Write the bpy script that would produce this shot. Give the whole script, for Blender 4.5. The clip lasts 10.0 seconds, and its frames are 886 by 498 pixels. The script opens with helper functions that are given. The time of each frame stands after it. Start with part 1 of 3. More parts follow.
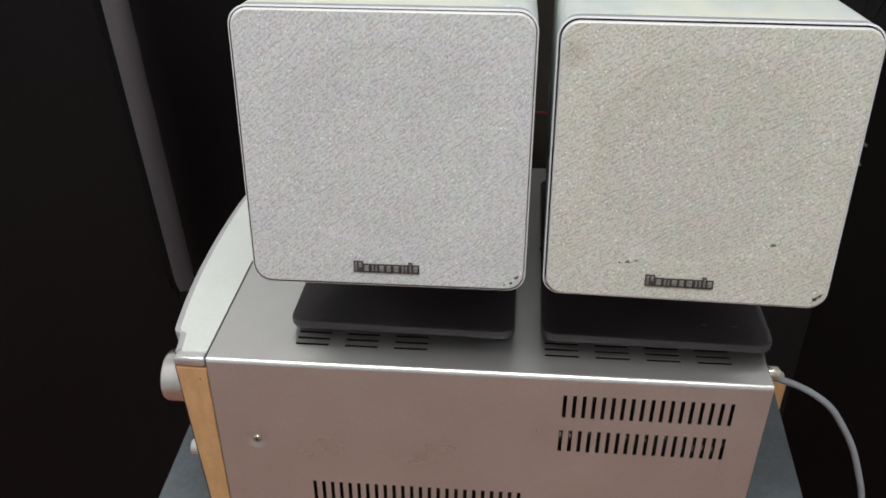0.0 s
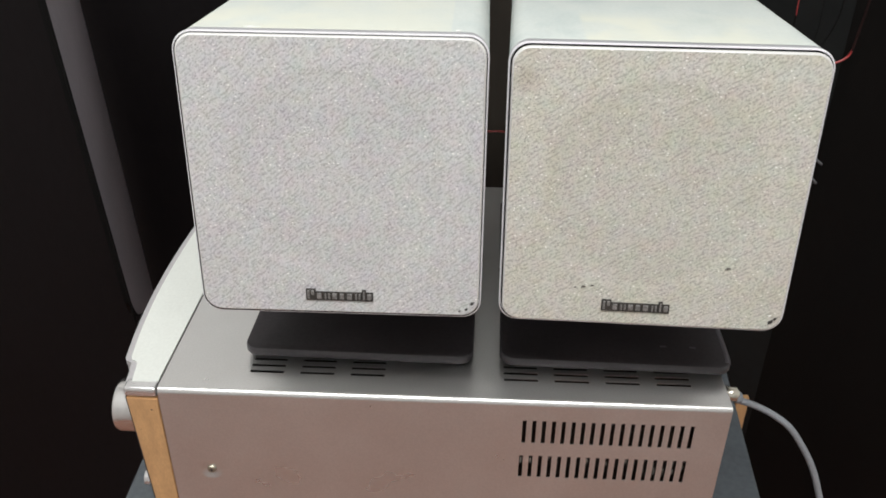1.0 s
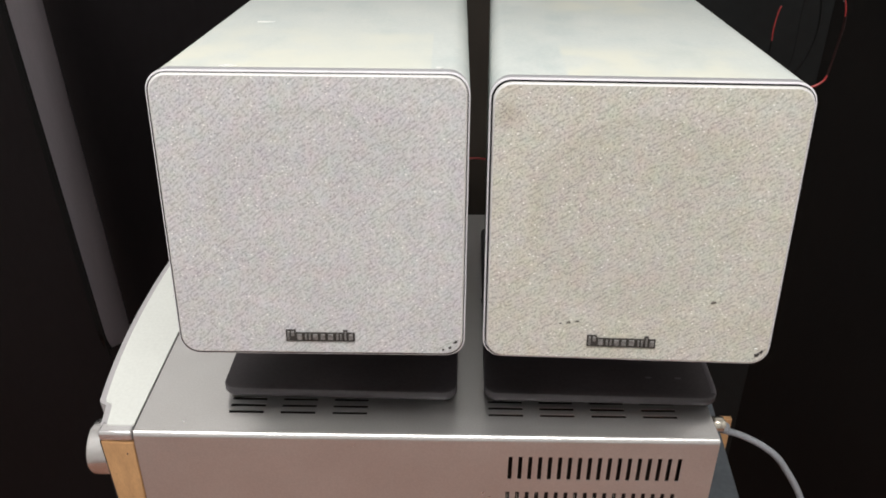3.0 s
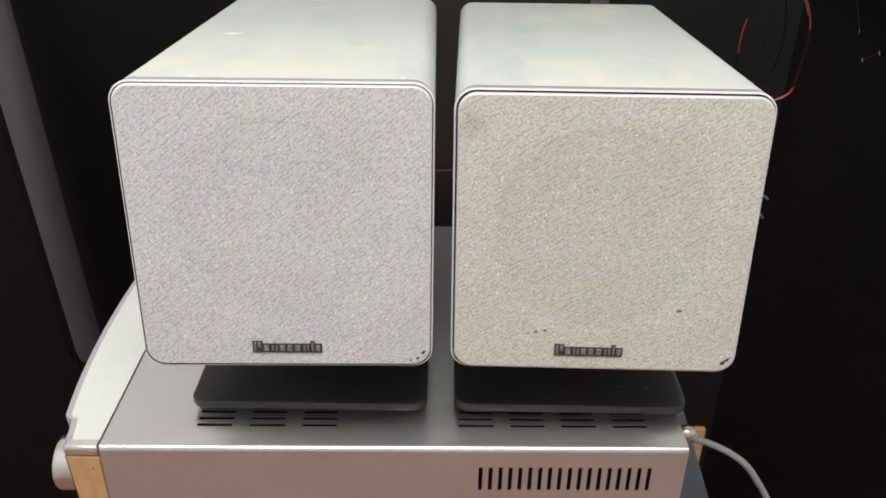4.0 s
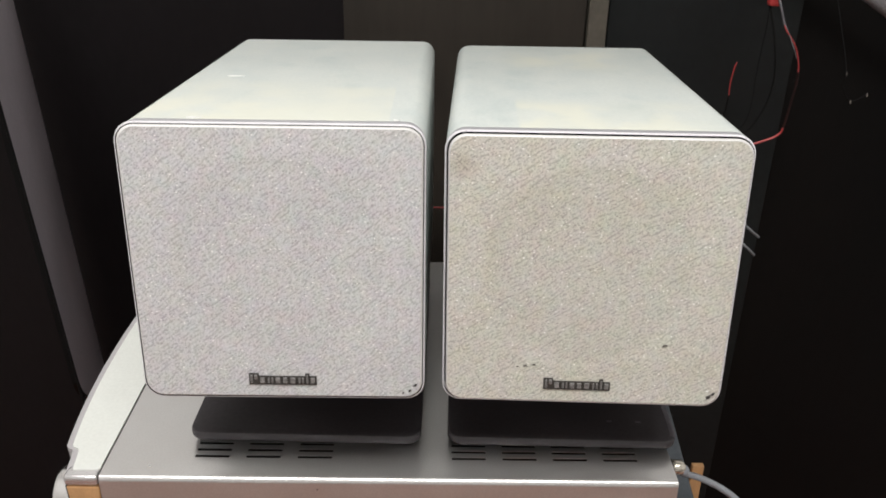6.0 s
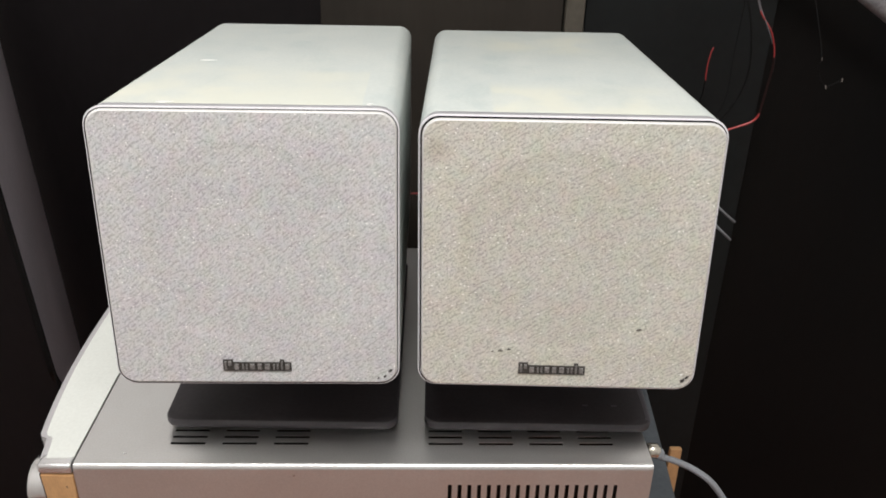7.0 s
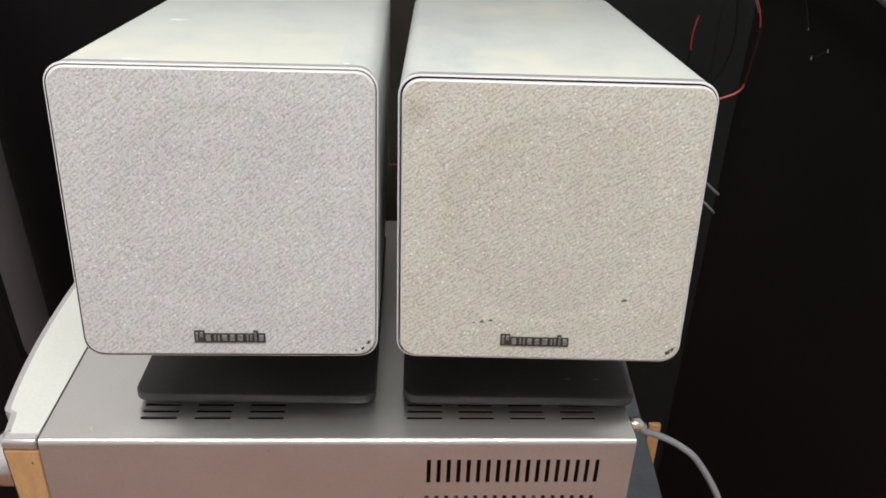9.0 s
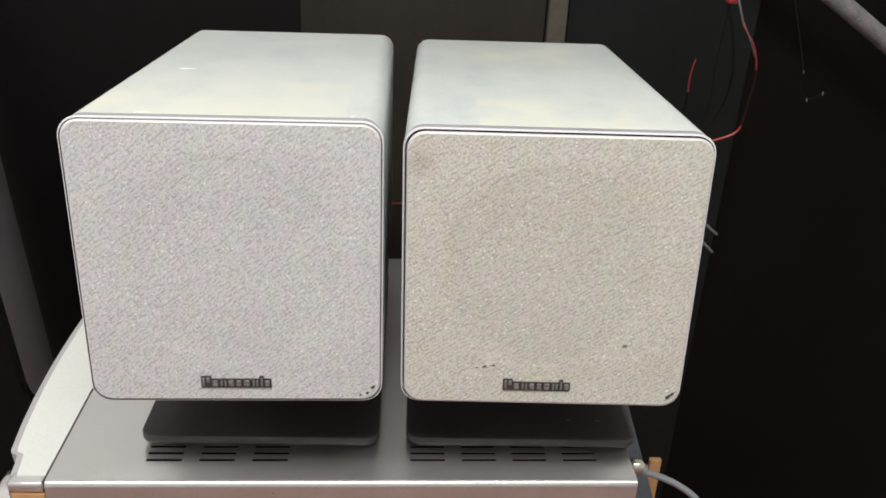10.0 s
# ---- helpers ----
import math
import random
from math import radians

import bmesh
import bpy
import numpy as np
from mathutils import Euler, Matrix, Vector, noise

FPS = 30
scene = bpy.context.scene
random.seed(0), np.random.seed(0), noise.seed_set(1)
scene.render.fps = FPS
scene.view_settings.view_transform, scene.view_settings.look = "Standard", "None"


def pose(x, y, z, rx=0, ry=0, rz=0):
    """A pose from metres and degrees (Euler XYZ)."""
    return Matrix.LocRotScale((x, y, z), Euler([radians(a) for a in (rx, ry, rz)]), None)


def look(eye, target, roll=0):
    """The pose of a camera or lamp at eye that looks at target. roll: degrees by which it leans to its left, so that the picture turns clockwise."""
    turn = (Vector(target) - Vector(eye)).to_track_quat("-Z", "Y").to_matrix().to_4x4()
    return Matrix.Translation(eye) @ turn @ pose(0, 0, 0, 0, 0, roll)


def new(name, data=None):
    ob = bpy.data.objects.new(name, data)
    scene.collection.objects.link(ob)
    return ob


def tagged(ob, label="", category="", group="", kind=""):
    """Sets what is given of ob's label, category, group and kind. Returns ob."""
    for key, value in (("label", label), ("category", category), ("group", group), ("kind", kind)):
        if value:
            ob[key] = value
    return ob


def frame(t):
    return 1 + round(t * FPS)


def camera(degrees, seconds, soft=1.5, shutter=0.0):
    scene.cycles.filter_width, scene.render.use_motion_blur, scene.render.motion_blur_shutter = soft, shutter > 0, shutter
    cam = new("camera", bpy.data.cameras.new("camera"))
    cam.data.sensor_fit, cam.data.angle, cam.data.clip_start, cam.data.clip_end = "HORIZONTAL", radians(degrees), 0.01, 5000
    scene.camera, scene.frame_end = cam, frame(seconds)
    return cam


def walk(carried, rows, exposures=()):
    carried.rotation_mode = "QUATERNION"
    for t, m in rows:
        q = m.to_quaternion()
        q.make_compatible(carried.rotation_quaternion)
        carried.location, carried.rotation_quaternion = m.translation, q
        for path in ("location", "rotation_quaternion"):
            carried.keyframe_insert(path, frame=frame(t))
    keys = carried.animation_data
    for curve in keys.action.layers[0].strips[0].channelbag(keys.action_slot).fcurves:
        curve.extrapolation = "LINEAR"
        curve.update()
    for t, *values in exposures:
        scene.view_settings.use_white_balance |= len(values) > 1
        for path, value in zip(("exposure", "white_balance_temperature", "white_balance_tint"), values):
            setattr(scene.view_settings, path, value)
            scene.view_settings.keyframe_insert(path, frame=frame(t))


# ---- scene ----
# x runs along the receiver's side panel, y away from the camera, z up; the receiver's top edge is the origin
cam = camera(55.09, 10.0, soft=1.75)
ROWS = [
    (0, 0.1742, -0.3938, 0.3270, 4.36, -31.60, -0.06),
    (0.2, 0.1764, -0.3947, 0.3280, 3.96, -30.92, -0.34),
    (0.3, 0.1775, -0.3952, 0.3286, 3.70, -30.74, -0.48),
    (0.5, 0.1794, -0.3947, 0.3294, 3.15, -30.66, -0.67),
    (0.7, 0.1810, -0.3909, 0.3296, 2.50, -30.66, -0.70),
    (0.8, 0.1816, -0.3883, 0.3297, 2.31, -30.74, -0.67),
    (1, 0.1820, -0.3838, 0.3300, 2.35, -30.80, -0.58),
    (1.2, 0.1809, -0.3811, 0.3309, 2.49, -31.04, -0.45),
    (1.3, 0.1799, -0.3801, 0.3316, 2.44, -31.06, -0.38),
    (1.5, 0.1773, -0.3792, 0.3331, 2.17, -31.03, -0.26),
    (1.7, 0.1732, -0.3801, 0.3353, 2.05, -30.96, -0.21),
    (1.8, 0.1708, -0.3810, 0.3366, 2.15, -30.71, -0.21),
    (2, 0.1676, -0.3830, 0.3386, 2.33, -30.61, -0.24),
    (2.2, 0.1678, -0.3857, 0.3399, 2.31, -30.30, -0.37),
    (2.3, 0.1686, -0.3871, 0.3402, 2.21, -30.11, -0.45),
    (2.5, 0.1709, -0.3875, 0.3403, 2.01, -29.83, -0.58),
    (2.7, 0.1736, -0.3828, 0.3390, 1.63, -29.65, -0.60),
    (2.8, 0.1752, -0.3792, 0.3380, 1.41, -29.65, -0.58),
    (3, 0.1789, -0.3719, 0.3358, 0.54, -29.74, -0.57),
    (3.1, 0.1822, -0.3676, 0.3342, 0.13, -29.59, -0.60),
    (3.2, 0.1848, -0.3650, 0.3331, -0.13, -29.77, -0.65),
    (4.3, 0.1862, -0.3753, 0.3361, -0.86, -28.26, -1.10),
    (4.5, 0.1872, -0.3741, 0.3390, -1.01, -27.95, -1.20),
    (4.7, 0.1883, -0.3755, 0.3404, -1.22, -27.45, -1.17),
    (5, 0.1902, -0.3786, 0.3419, -0.90, -26.93, -1.07),
    (5.2, 0.1922, -0.3821, 0.3417, -0.46, -26.52, -0.95),
    (6.3, 0.1939, -0.3852, 0.3405, -0.20, -26.35, -0.97),
    (6.5, 0.1962, -0.3823, 0.3415, -0.48, -26.83, -1.00),
    (6.7, 0.1970, -0.3834, 0.3410, -1.00, -27.12, -1.10),
    (6.8, 0.1972, -0.3842, 0.3406, -1.17, -27.22, -1.16),
    (7, 0.1975, -0.3847, 0.3393, -1.31, -27.20, -1.30),
    (7.2, 0.1976, -0.3819, 0.3366, -1.49, -27.43, -1.52),
    (7.3, 0.1977, -0.3799, 0.3350, -1.54, -27.51, -1.64),
    (7.5, 0.1977, -0.3768, 0.3326, -1.38, -27.68, -1.81),
    (7.7, 0.1979, -0.3760, 0.3322, -1.61, -27.88, -1.81),
    (7.8, 0.1980, -0.3760, 0.3324, -1.83, -27.92, -1.78),
    (8, 0.1981, -0.3764, 0.3328, -2.10, -27.68, -1.77),
    (8.2, 0.1977, -0.3774, 0.3333, -2.13, -27.67, -1.90),
    (8.3, 0.1974, -0.3780, 0.3336, -2.20, -27.56, -1.99),
    (8.5, 0.1970, -0.3786, 0.3333, -2.40, -27.30, -2.13),
    (8.7, 0.1968, -0.3773, 0.3312, -2.57, -27.60, -2.17),
    (8.8, 0.1968, -0.3763, 0.3297, -2.57, -27.82, -2.18),
    (9, 0.1968, -0.3745, 0.3273, -2.55, -28.53, -2.18),
    (9.2, 0.1972, -0.3732, 0.3254, -2.39, -29.48, -2.18),
    (9.3, 0.1974, -0.3727, 0.3248, -2.28, -29.59, -2.18),
    (9.5, 0.1974, -0.3723, 0.3254, -2.20, -29.11, -2.18),
    (9.6, 0.1970, -0.3727, 0.3273, -2.50, -28.62, -2.19),
    (9.7, 0.1963, -0.3734, 0.3301, -2.59, -28.06, -2.20),
    (9.8, 0.1955, -0.3743, 0.3335, -2.62, -27.52, -2.21),
    (9.9, 0.1947, -0.3752, 0.3370, -2.66, -27.10, -2.22),
    (10, 0.1939, -0.3761, 0.3402, -2.61, -26.82, -2.23),
]
walk(cam, [(t, pose(x, y, z, 90 + pitch, roll, yaw)) for t, x, y, z, yaw, pitch, roll in ROWS],
     [(0.0, -0.17, 6280, 7), (0.6, -0.03, 6310, 7), (1.2, 0.03, 6450, 8), (2.2, 0.03, 6540, 10), (10.0, 0.03, 6560, 10)])

# ---- world and lamps ----
world = bpy.data.worlds.new("world")
world.use_nodes = True
world.node_tree.nodes["Background"].inputs[0].default_value = (0.9, 0.95, 1.0, 1)
world.node_tree.nodes["Background"].inputs[1].default_value = 0.05
scene.world = world


def area_lamp(name, where, at, sx, sy, watts, colour):
    lamp = bpy.data.lights.new(name, "AREA")
    lamp.shape, lamp.size, lamp.size_y, lamp.energy, lamp.color = "RECTANGLE", sx, sy, watts, colour
    ob = new(name, lamp)
    ob.matrix_world = look(where, at)
    return ob


area_lamp("ceiling_lamp", (0.12, -0.80, 1.64), (0.15, -0.5, 0.0), 1.2, 0.35, 30, (1.0, 0.985, 0.962))
area_lamp("ceiling_lamp", (-0.25, -0.2, 1.64), (-0.25, -0.15, 0.0), 1.2, 0.35, 4.5, (1.0, 0.985, 0.962))
scene.view_settings.exposure = 0.0


# ---- materials ----
def mat(name, colour, rough=0.5, metal=0.0, var=0.12, big=12.0, fine=500.0, bump=0.1, stretch=(1, 1, 1), tint=None, spots=0.0, spec=0.5):
    """A surface with broad blotches, fine grain and a fine relief."""
    m = bpy.data.materials.new(name)
    m.use_nodes = True
    nodes, links = m.node_tree.nodes, m.node_tree.links
    bsdf = nodes["Principled BSDF"]
    co = nodes.new("ShaderNodeTexCoord")
    mapping = nodes.new("ShaderNodeMapping")
    mapping.inputs["Scale"].default_value = stretch
    links.new(co.outputs["Object"], mapping.inputs["Vector"])
    n1, n2 = nodes.new("ShaderNodeTexNoise"), nodes.new("ShaderNodeTexNoise")
    n1.inputs["Scale"].default_value, n1.inputs["Detail"].default_value = big, 4
    n2.inputs["Scale"].default_value, n2.inputs["Detail"].default_value = fine, 3
    links.new(mapping.outputs[0], n1.inputs["Vector"])
    links.new(mapping.outputs[0], n2.inputs["Vector"])
    ramp = nodes.new("ShaderNodeValToRGB")
    dark = tint or tuple(c * (1 - 2 * var) for c in colour)
    ramp.color_ramp.elements[0].position, ramp.color_ramp.elements[1].position = 0.3, 0.7
    ramp.color_ramp.elements[0].color, ramp.color_ramp.elements[1].color = (*dark, 1), (*colour, 1)
    links.new(n1.outputs["Fac"], ramp.inputs["Fac"])
    grain = nodes.new("ShaderNodeMapRange")
    grain.inputs["From Min"].default_value, grain.inputs["From Max"].default_value = 0.3, 0.7
    grain.inputs["To Min"].default_value, grain.inputs["To Max"].default_value = 1 - var, 1 + var * 0.6
    links.new(n2.outputs["Fac"], grain.inputs["Value"])
    mix = nodes.new("ShaderNodeVectorMath")
    mix.operation = "MULTIPLY"
    links.new(ramp.outputs["Color"], mix.inputs[0])
    links.new(grain.outputs["Result"], mix.inputs[1])
    out = mix.outputs[0]
    if spots:
        vor = nodes.new("ShaderNodeTexVoronoi")
        vor.inputs["Scale"].default_value = 95
        links.new(mapping.outputs[0], vor.inputs["Vector"])
        near = nodes.new("ShaderNodeMapRange")
        near.inputs["From Min"].default_value, near.inputs["From Max"].default_value = spots * 0.6, spots
        near.inputs["To Min"].default_value, near.inputs["To Max"].default_value = 0.62, 1.0
        links.new(vor.outputs["Distance"], near.inputs["Value"])
        mix2 = nodes.new("ShaderNodeVectorMath")
        mix2.operation = "MULTIPLY"
        links.new(out, mix2.inputs[0])
        links.new(near.outputs["Result"], mix2.inputs[1])
        out = mix2.outputs[0]
    links.new(out, bsdf.inputs["Base Color"])
    rr = nodes.new("ShaderNodeMapRange")
    rr.inputs["To Min"].default_value, rr.inputs["To Max"].default_value = rough * 0.8, min(1.0, rough * 1.2)
    links.new(n1.outputs["Fac"], rr.inputs["Value"])
    links.new(rr.outputs["Result"], bsdf.inputs["Roughness"])
    bsdf.inputs["Metallic"].default_value = metal
    bsdf.inputs["Specular IOR Level"].default_value = spec
    bp = nodes.new("ShaderNodeBump")
    bp.inputs["Strength"].default_value, bp.inputs["Distance"].default_value = bump, 0.0006
    links.new(n2.outputs["Fac"], bp.inputs["Height"])
    links.new(bp.outputs["Normal"], bsdf.inputs["Normal"])
    return m


def cloth(name, light, dark, stain, lean, ring, smear):
    """Speckled metallic-thread grille cloth: short dark dashes in slanting rows, fine yarn and a few glinting threads."""
    m = bpy.data.materials.new(name)
    m.use_nodes = True
    nodes, links = m.node_tree.nodes, m.node_tree.links
    bsdf = nodes["Principled BSDF"]

    def node(kind, **values):
        made = nodes.new("ShaderNode" + kind)
        for key, value in values.items():
            made.inputs[key.replace("_", " ")].default_value = value
        return made

    def ramped(source, a, b, c=0.0, d=1.0, soft=False):
        r = node("MapRange", From_Min=a, From_Max=b, To_Min=c, To_Max=d)
        if soft:
            r.interpolation_type = "SMOOTHSTEP"
        links.new(source, r.inputs["Value"])
        return r.outputs["Result"]

    def maths(operation, first, second, clamp=False):
        n = nodes.new("ShaderNodeMath")
        n.operation, n.use_clamp = operation, clamp
        for k, value in enumerate((first, second)):
            if isinstance(value, (int, float)):
                n.inputs[k].default_value = value
            else:
                links.new(value, n.inputs[k])
        return n.outputs[0]

    def blend(how, factor, first, second):
        n = nodes.new("ShaderNodeMix")
        n.data_type, n.blend_type = "RGBA", how
        for socket, value in (("Factor", factor), ("A", first), ("B", second)):
            if isinstance(value, (tuple, float)):
                n.inputs[socket].default_value = value
            else:
                links.new(value, n.inputs[socket])
        return n.outputs["Result"]

    co = nodes.new("ShaderNodeTexCoord")
    place = co.outputs["Object"]
    split, flat = nodes.new("ShaderNodeSeparateXYZ"), nodes.new("ShaderNodeCombineXYZ")
    links.new(place, split.inputs[0])
    links.new(split.outputs["X"], flat.inputs["X"])
    links.new(split.outputs["Z"], flat.inputs["Y"])
    # a slow wander keeps the rows from running dead straight
    wander = node("TexNoise", Scale=55.0, Detail=2.0)
    links.new(flat.outputs[0], wander.inputs["Vector"])
    drift = nodes.new("ShaderNodeVectorMath")
    drift.operation = "MULTIPLY_ADD"
    drift.inputs[1].default_value = (0.004, 0.004, 0)
    links.new(wander.outputs["Color"], drift.inputs[0])
    links.new(flat.outputs[0], drift.inputs[2])

    def rows(angle, sx, sy):
        turn = node("Mapping", Rotation=(0, 0, radians(angle)))
        links.new(drift.outputs[0], turn.inputs["Vector"])
        squeeze = node("Mapping", Scale=(sx, sy, 1))
        links.new(turn.outputs[0], squeeze.inputs["Vector"])
        return squeeze.outputs[0]

    def cells(vector, scale, loose):
        v = node("TexVoronoi", Scale=scale, Randomness=loose)
        v.voronoi_dimensions = "2D"
        links.new(vector, v.inputs["Vector"])
        hue = nodes.new("ShaderNodeSeparateColor")
        links.new(v.outputs["Color"], hue.inputs[0])
        return v.outputs["Distance"], hue.outputs[0], hue.outputs[1]

    twill = rows(-lean, 0.72, 1.10)
    away, chance, other = cells(twill, 780.0, 0.9)
    reach = ramped(chance, 0.0, 1.0, 0.12, 0.38)
    pit = ramped(maths("DIVIDE", away, reach), 0.45, 1.25, 1.0, 0.0, True)
    deep = ramped(other, 0.0, 1.0, 0.18, 0.92)
    lines = node("TexWave", Scale=160.0, Distortion=4.0, Detail=2.0, Detail_Scale=1.6)
    lines.bands_direction = "Y"
    links.new(rows(-lean, 1.0, 1.0), lines.inputs["Vector"])
    broken = node("TexNoise", Scale=430.0, Detail=1.0)
    broken.noise_dimensions = "2D"
    links.new(rows(-lean, 0.7, 1.1), broken.inputs["Vector"])
    valley = maths("MULTIPLY", ramped(lines.outputs["Fac"], 0.40, 0.95, 0.0, 0.60, True), ramped(broken.outputs["Fac"], 0.44, 0.60))
    dash = maths("MAXIMUM", maths("MULTIPLY", pit, deep), valley)
    yarn = node("TexNoise", Scale=720.0, Detail=2.0)
    yarn.noise_dimensions = "2D"
    links.new(rows(lean + 50.0, 0.8, 1.2), yarn.inputs["Vector"])
    weave = ramped(yarn.outputs["Fac"], 0.3, 0.7, 0.0, 1.0)
    # thread glints, painted as scattered near-white specks
    gleam, lucky, _ = cells(rows(12.0, 0.8, 1.25), 600.0, 1.0)
    spark = maths("MULTIPLY", maths("GREATER_THAN", lucky, 0.955), ramped(gleam, 0.14, 0.28, 1.0, 0.0))
    blotch = node("TexNoise", Scale=24.0, Detail=6.0)
    links.new(place, blotch.inputs["Vector"])
    pale = tuple(min(0.95, c * 1.09) for c in light)
    ground = blend("MIX", weave, (*(c * 0.91 for c in light), 1), (*pale, 1))
    pitted = blend("MIX", dash, ground, (*dark, 1))
    glint = blend("MIX", spark, pitted, (0.95, 0.94, 0.92, 1))
    # threads of slightly different metal tint
    sheen = node("TexNoise", Scale=115.0, Detail=3.0)
    links.new(place, sheen.inputs["Vector"])
    tinted = blend("SOFT_LIGHT", 0.20, glint, sheen.outputs["Color"])
    aged = blend("MULTIPLY", ramped(blotch.outputs["Fac"], 0.40, 0.72), tinted, (*stain, 1))
    # the dark hollow behind the driver opening, painted as a darker disc
    centre = nodes.new("ShaderNodeVectorMath")
    centre.operation = "DISTANCE"
    centre.inputs[1].default_value = (0.073, 0, 0.077)
    links.new(place, centre.inputs[0])
    opening_shade = ramped(centre.outputs["Value"], 0.0500, 0.0540, ring, 0.0, True)
    ringed = blend("MULTIPLY", opening_shade, aged, (0.55, 0.54, 0.52, 1))
    spot = nodes.new("ShaderNodeVectorMath")
    spot.operation = "DISTANCE"
    spot.inputs[1].default_value = (0.0105, 0, 0.1290)
    links.new(place, spot.inputs[0])
    ragged = maths("ADD", maths("MULTIPLY", blotch.outputs["Fac"], 0.022), spot.outputs["Value"])
    soiled = blend("MULTIPLY", ramped(ragged, 0.010, 0.021, smear, 0.0), ringed, (0.58, 0.47, 0.32, 1))
    links.new(soiled, bsdf.inputs["Base Color"])
    links.new(ramped(spark, 0.0, 1.0, 0.55, 0.30), bsdf.inputs["Roughness"])
    bp = node("Bump", Strength=0.18, Distance=0.0005)
    links.new(maths("SUBTRACT", weave, dash), bp.inputs["Height"])
    links.new(bp.outputs["Normal"], bsdf.inputs["Normal"])
    return m


def vinyl(name, patches, seed):
    """Pale wrap, faintly marbled, with ragged cream patches on the lid. A patch: four (from, to) fades in x and y,
    raggedness, strength.
    """
    m = mat(name, (0.578, 0.611, 0.586), 0.40, 0, 0.04, 38, 400, 0.05, stretch=(1.2, 0.8, 1), tint=(0.510, 0.557, 0.545), spec=0.32)
    nodes, links = m.node_tree.nodes, m.node_tree.links
    bsdf = nodes["Principled BSDF"]
    under = bsdf.inputs["Base Color"].links[0].from_socket
    co, split = nodes.new("ShaderNodeTexCoord"), nodes.new("ShaderNodeSeparateXYZ")
    links.new(co.outputs["Object"], split.inputs[0])

    def cloud(scale, w, sx, sy):
        squash = nodes.new("ShaderNodeMapping")
        squash.inputs["Scale"].default_value = (sx, sy, 1)
        links.new(co.outputs["Object"], squash.inputs["Vector"])
        n = nodes.new("ShaderNodeTexNoise")
        n.noise_dimensions = "4D"
        n.inputs["Scale"].default_value, n.inputs["Detail"].default_value, n.inputs["W"].default_value = scale, 5, w
        links.new(squash.outputs[0], n.inputs["Vector"])
        return n.outputs["Fac"]

    def fade(source, a, b, low=0.0, high=1.0):
        r = nodes.new("ShaderNodeMapRange")
        r.interpolation_type = "SMOOTHSTEP"
        r.inputs["From Min"].default_value, r.inputs["From Max"].default_value = a, b
        r.inputs["To Min"].default_value, r.inputs["To Max"].default_value = low, high
        links.new(source, r.inputs["Value"])
        return r.outputs["Result"]

    def times(a, b):
        mul = nodes.new("ShaderNodeMath")
        mul.operation = "MULTIPLY"
        links.new(a, mul.inputs[0])
        links.new(b, mul.inputs[1])
        return mul.outputs[0]

    def layer(factor, first, second, how="MIX"):
        n = nodes.new("ShaderNodeMix")
        n.data_type, n.blend_type = "RGBA", how
        links.new(factor, n.inputs["Factor"])
        links.new(first, n.inputs["A"])
        n.inputs["B"].default_value = (*second, 1)
        return n.outputs["Result"]

    # grey smears, then the cream patches
    colour = layer(fade(cloud(46, seed + 3.1, 1.15, 0.75), 0.50, 0.72, 0.0, 0.60), under, (0.84, 0.885, 0.895), "MULTIPLY")
    for k, (x0, x1, y0, y1, rag, strength) in enumerate(patches):
        inside = times(times(fade(split.outputs["X"], *x0), fade(split.outputs["X"], *x1)), times(fade(split.outputs["Y"], *y0), fade(split.outputs["Y"], *y1)))
        colour = layer(times(inside, fade(cloud(34, seed + k, 1.1, 0.8), 0.36, 0.66, strength * (1 - rag), strength)), colour, (0.634, 0.642, 0.560))
    links.new(colour, bsdf.inputs["Base Color"])
    return m


M_VINYL_LEFT = vinyl("pale_vinyl", [((-0.01, 0.002), (0.13, 0.05), (0.0, 0.006), (0.15, 0.03), 0.7, 0.95), ((0.05, 0.09), (0.128, 0.10), (0.0, 0.006), (0.06, 0.02), 0.8, 0.7), ((0.055, 0.1170), (0.1272, 0.1260), (0.0, 0.004), (0.096, 0.080), 0.55, 0.70)], 1.7)
M_VINYL_RIGHT = vinyl("pale_vinyl_aged", [((0.0355, 0.0385), (0.15, 0.10), (0.0, 0.006), (0.085, 0.05), 0.75, 0.95), ((0.02, 0.06), (0.14, 0.09), (0.15, 0.20), (0.27, 0.22), 0.8, 0.8)], 6.2)
M_RIM = mat("silver_rim_plastic", (0.77, 0.76, 0.795), 0.28, 0.0, 0.05, 20, 600, 0.05)
M_LIP = mat("pale_grille_plastic", (0.71, 0.70, 0.69), 0.4, 0.0, 0.06, 60, 600, 0.06)
M_BAND = mat("lilac_grey_band", (0.45, 0.445, 0.475), 0.35, 0.1, 0.05, 20, 600, 0.05)
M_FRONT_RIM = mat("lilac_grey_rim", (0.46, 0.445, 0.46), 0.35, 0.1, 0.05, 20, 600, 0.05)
M_ALU = mat("turned_aluminium", (0.82, 0.81, 0.82), 0.24, 0.82, 0.04, 30, 600, 0.04)
M_SCUFF = mat("grey_scuff", (0.19, 0.175, 0.155), 0.8, 0, 0.3, 300, 900, 0.3)
M_GROOVE = mat("shadow_gap_plastic", (0.03, 0.03, 0.034), 0.7, 0, 0.1, 30, 400, 0.1)
M_SEAM = mat("grey_seam_shadow", (0.06, 0.058, 0.058), 0.6, 0, 0.1, 30, 400, 0.1)
M_CLOTH_COOL = cloth("cool_grille_cloth", (0.634, 0.628, 0.634), (0.335, 0.331, 0.338), (0.93, 0.93, 0.94), 38, 0.06, 0.0)
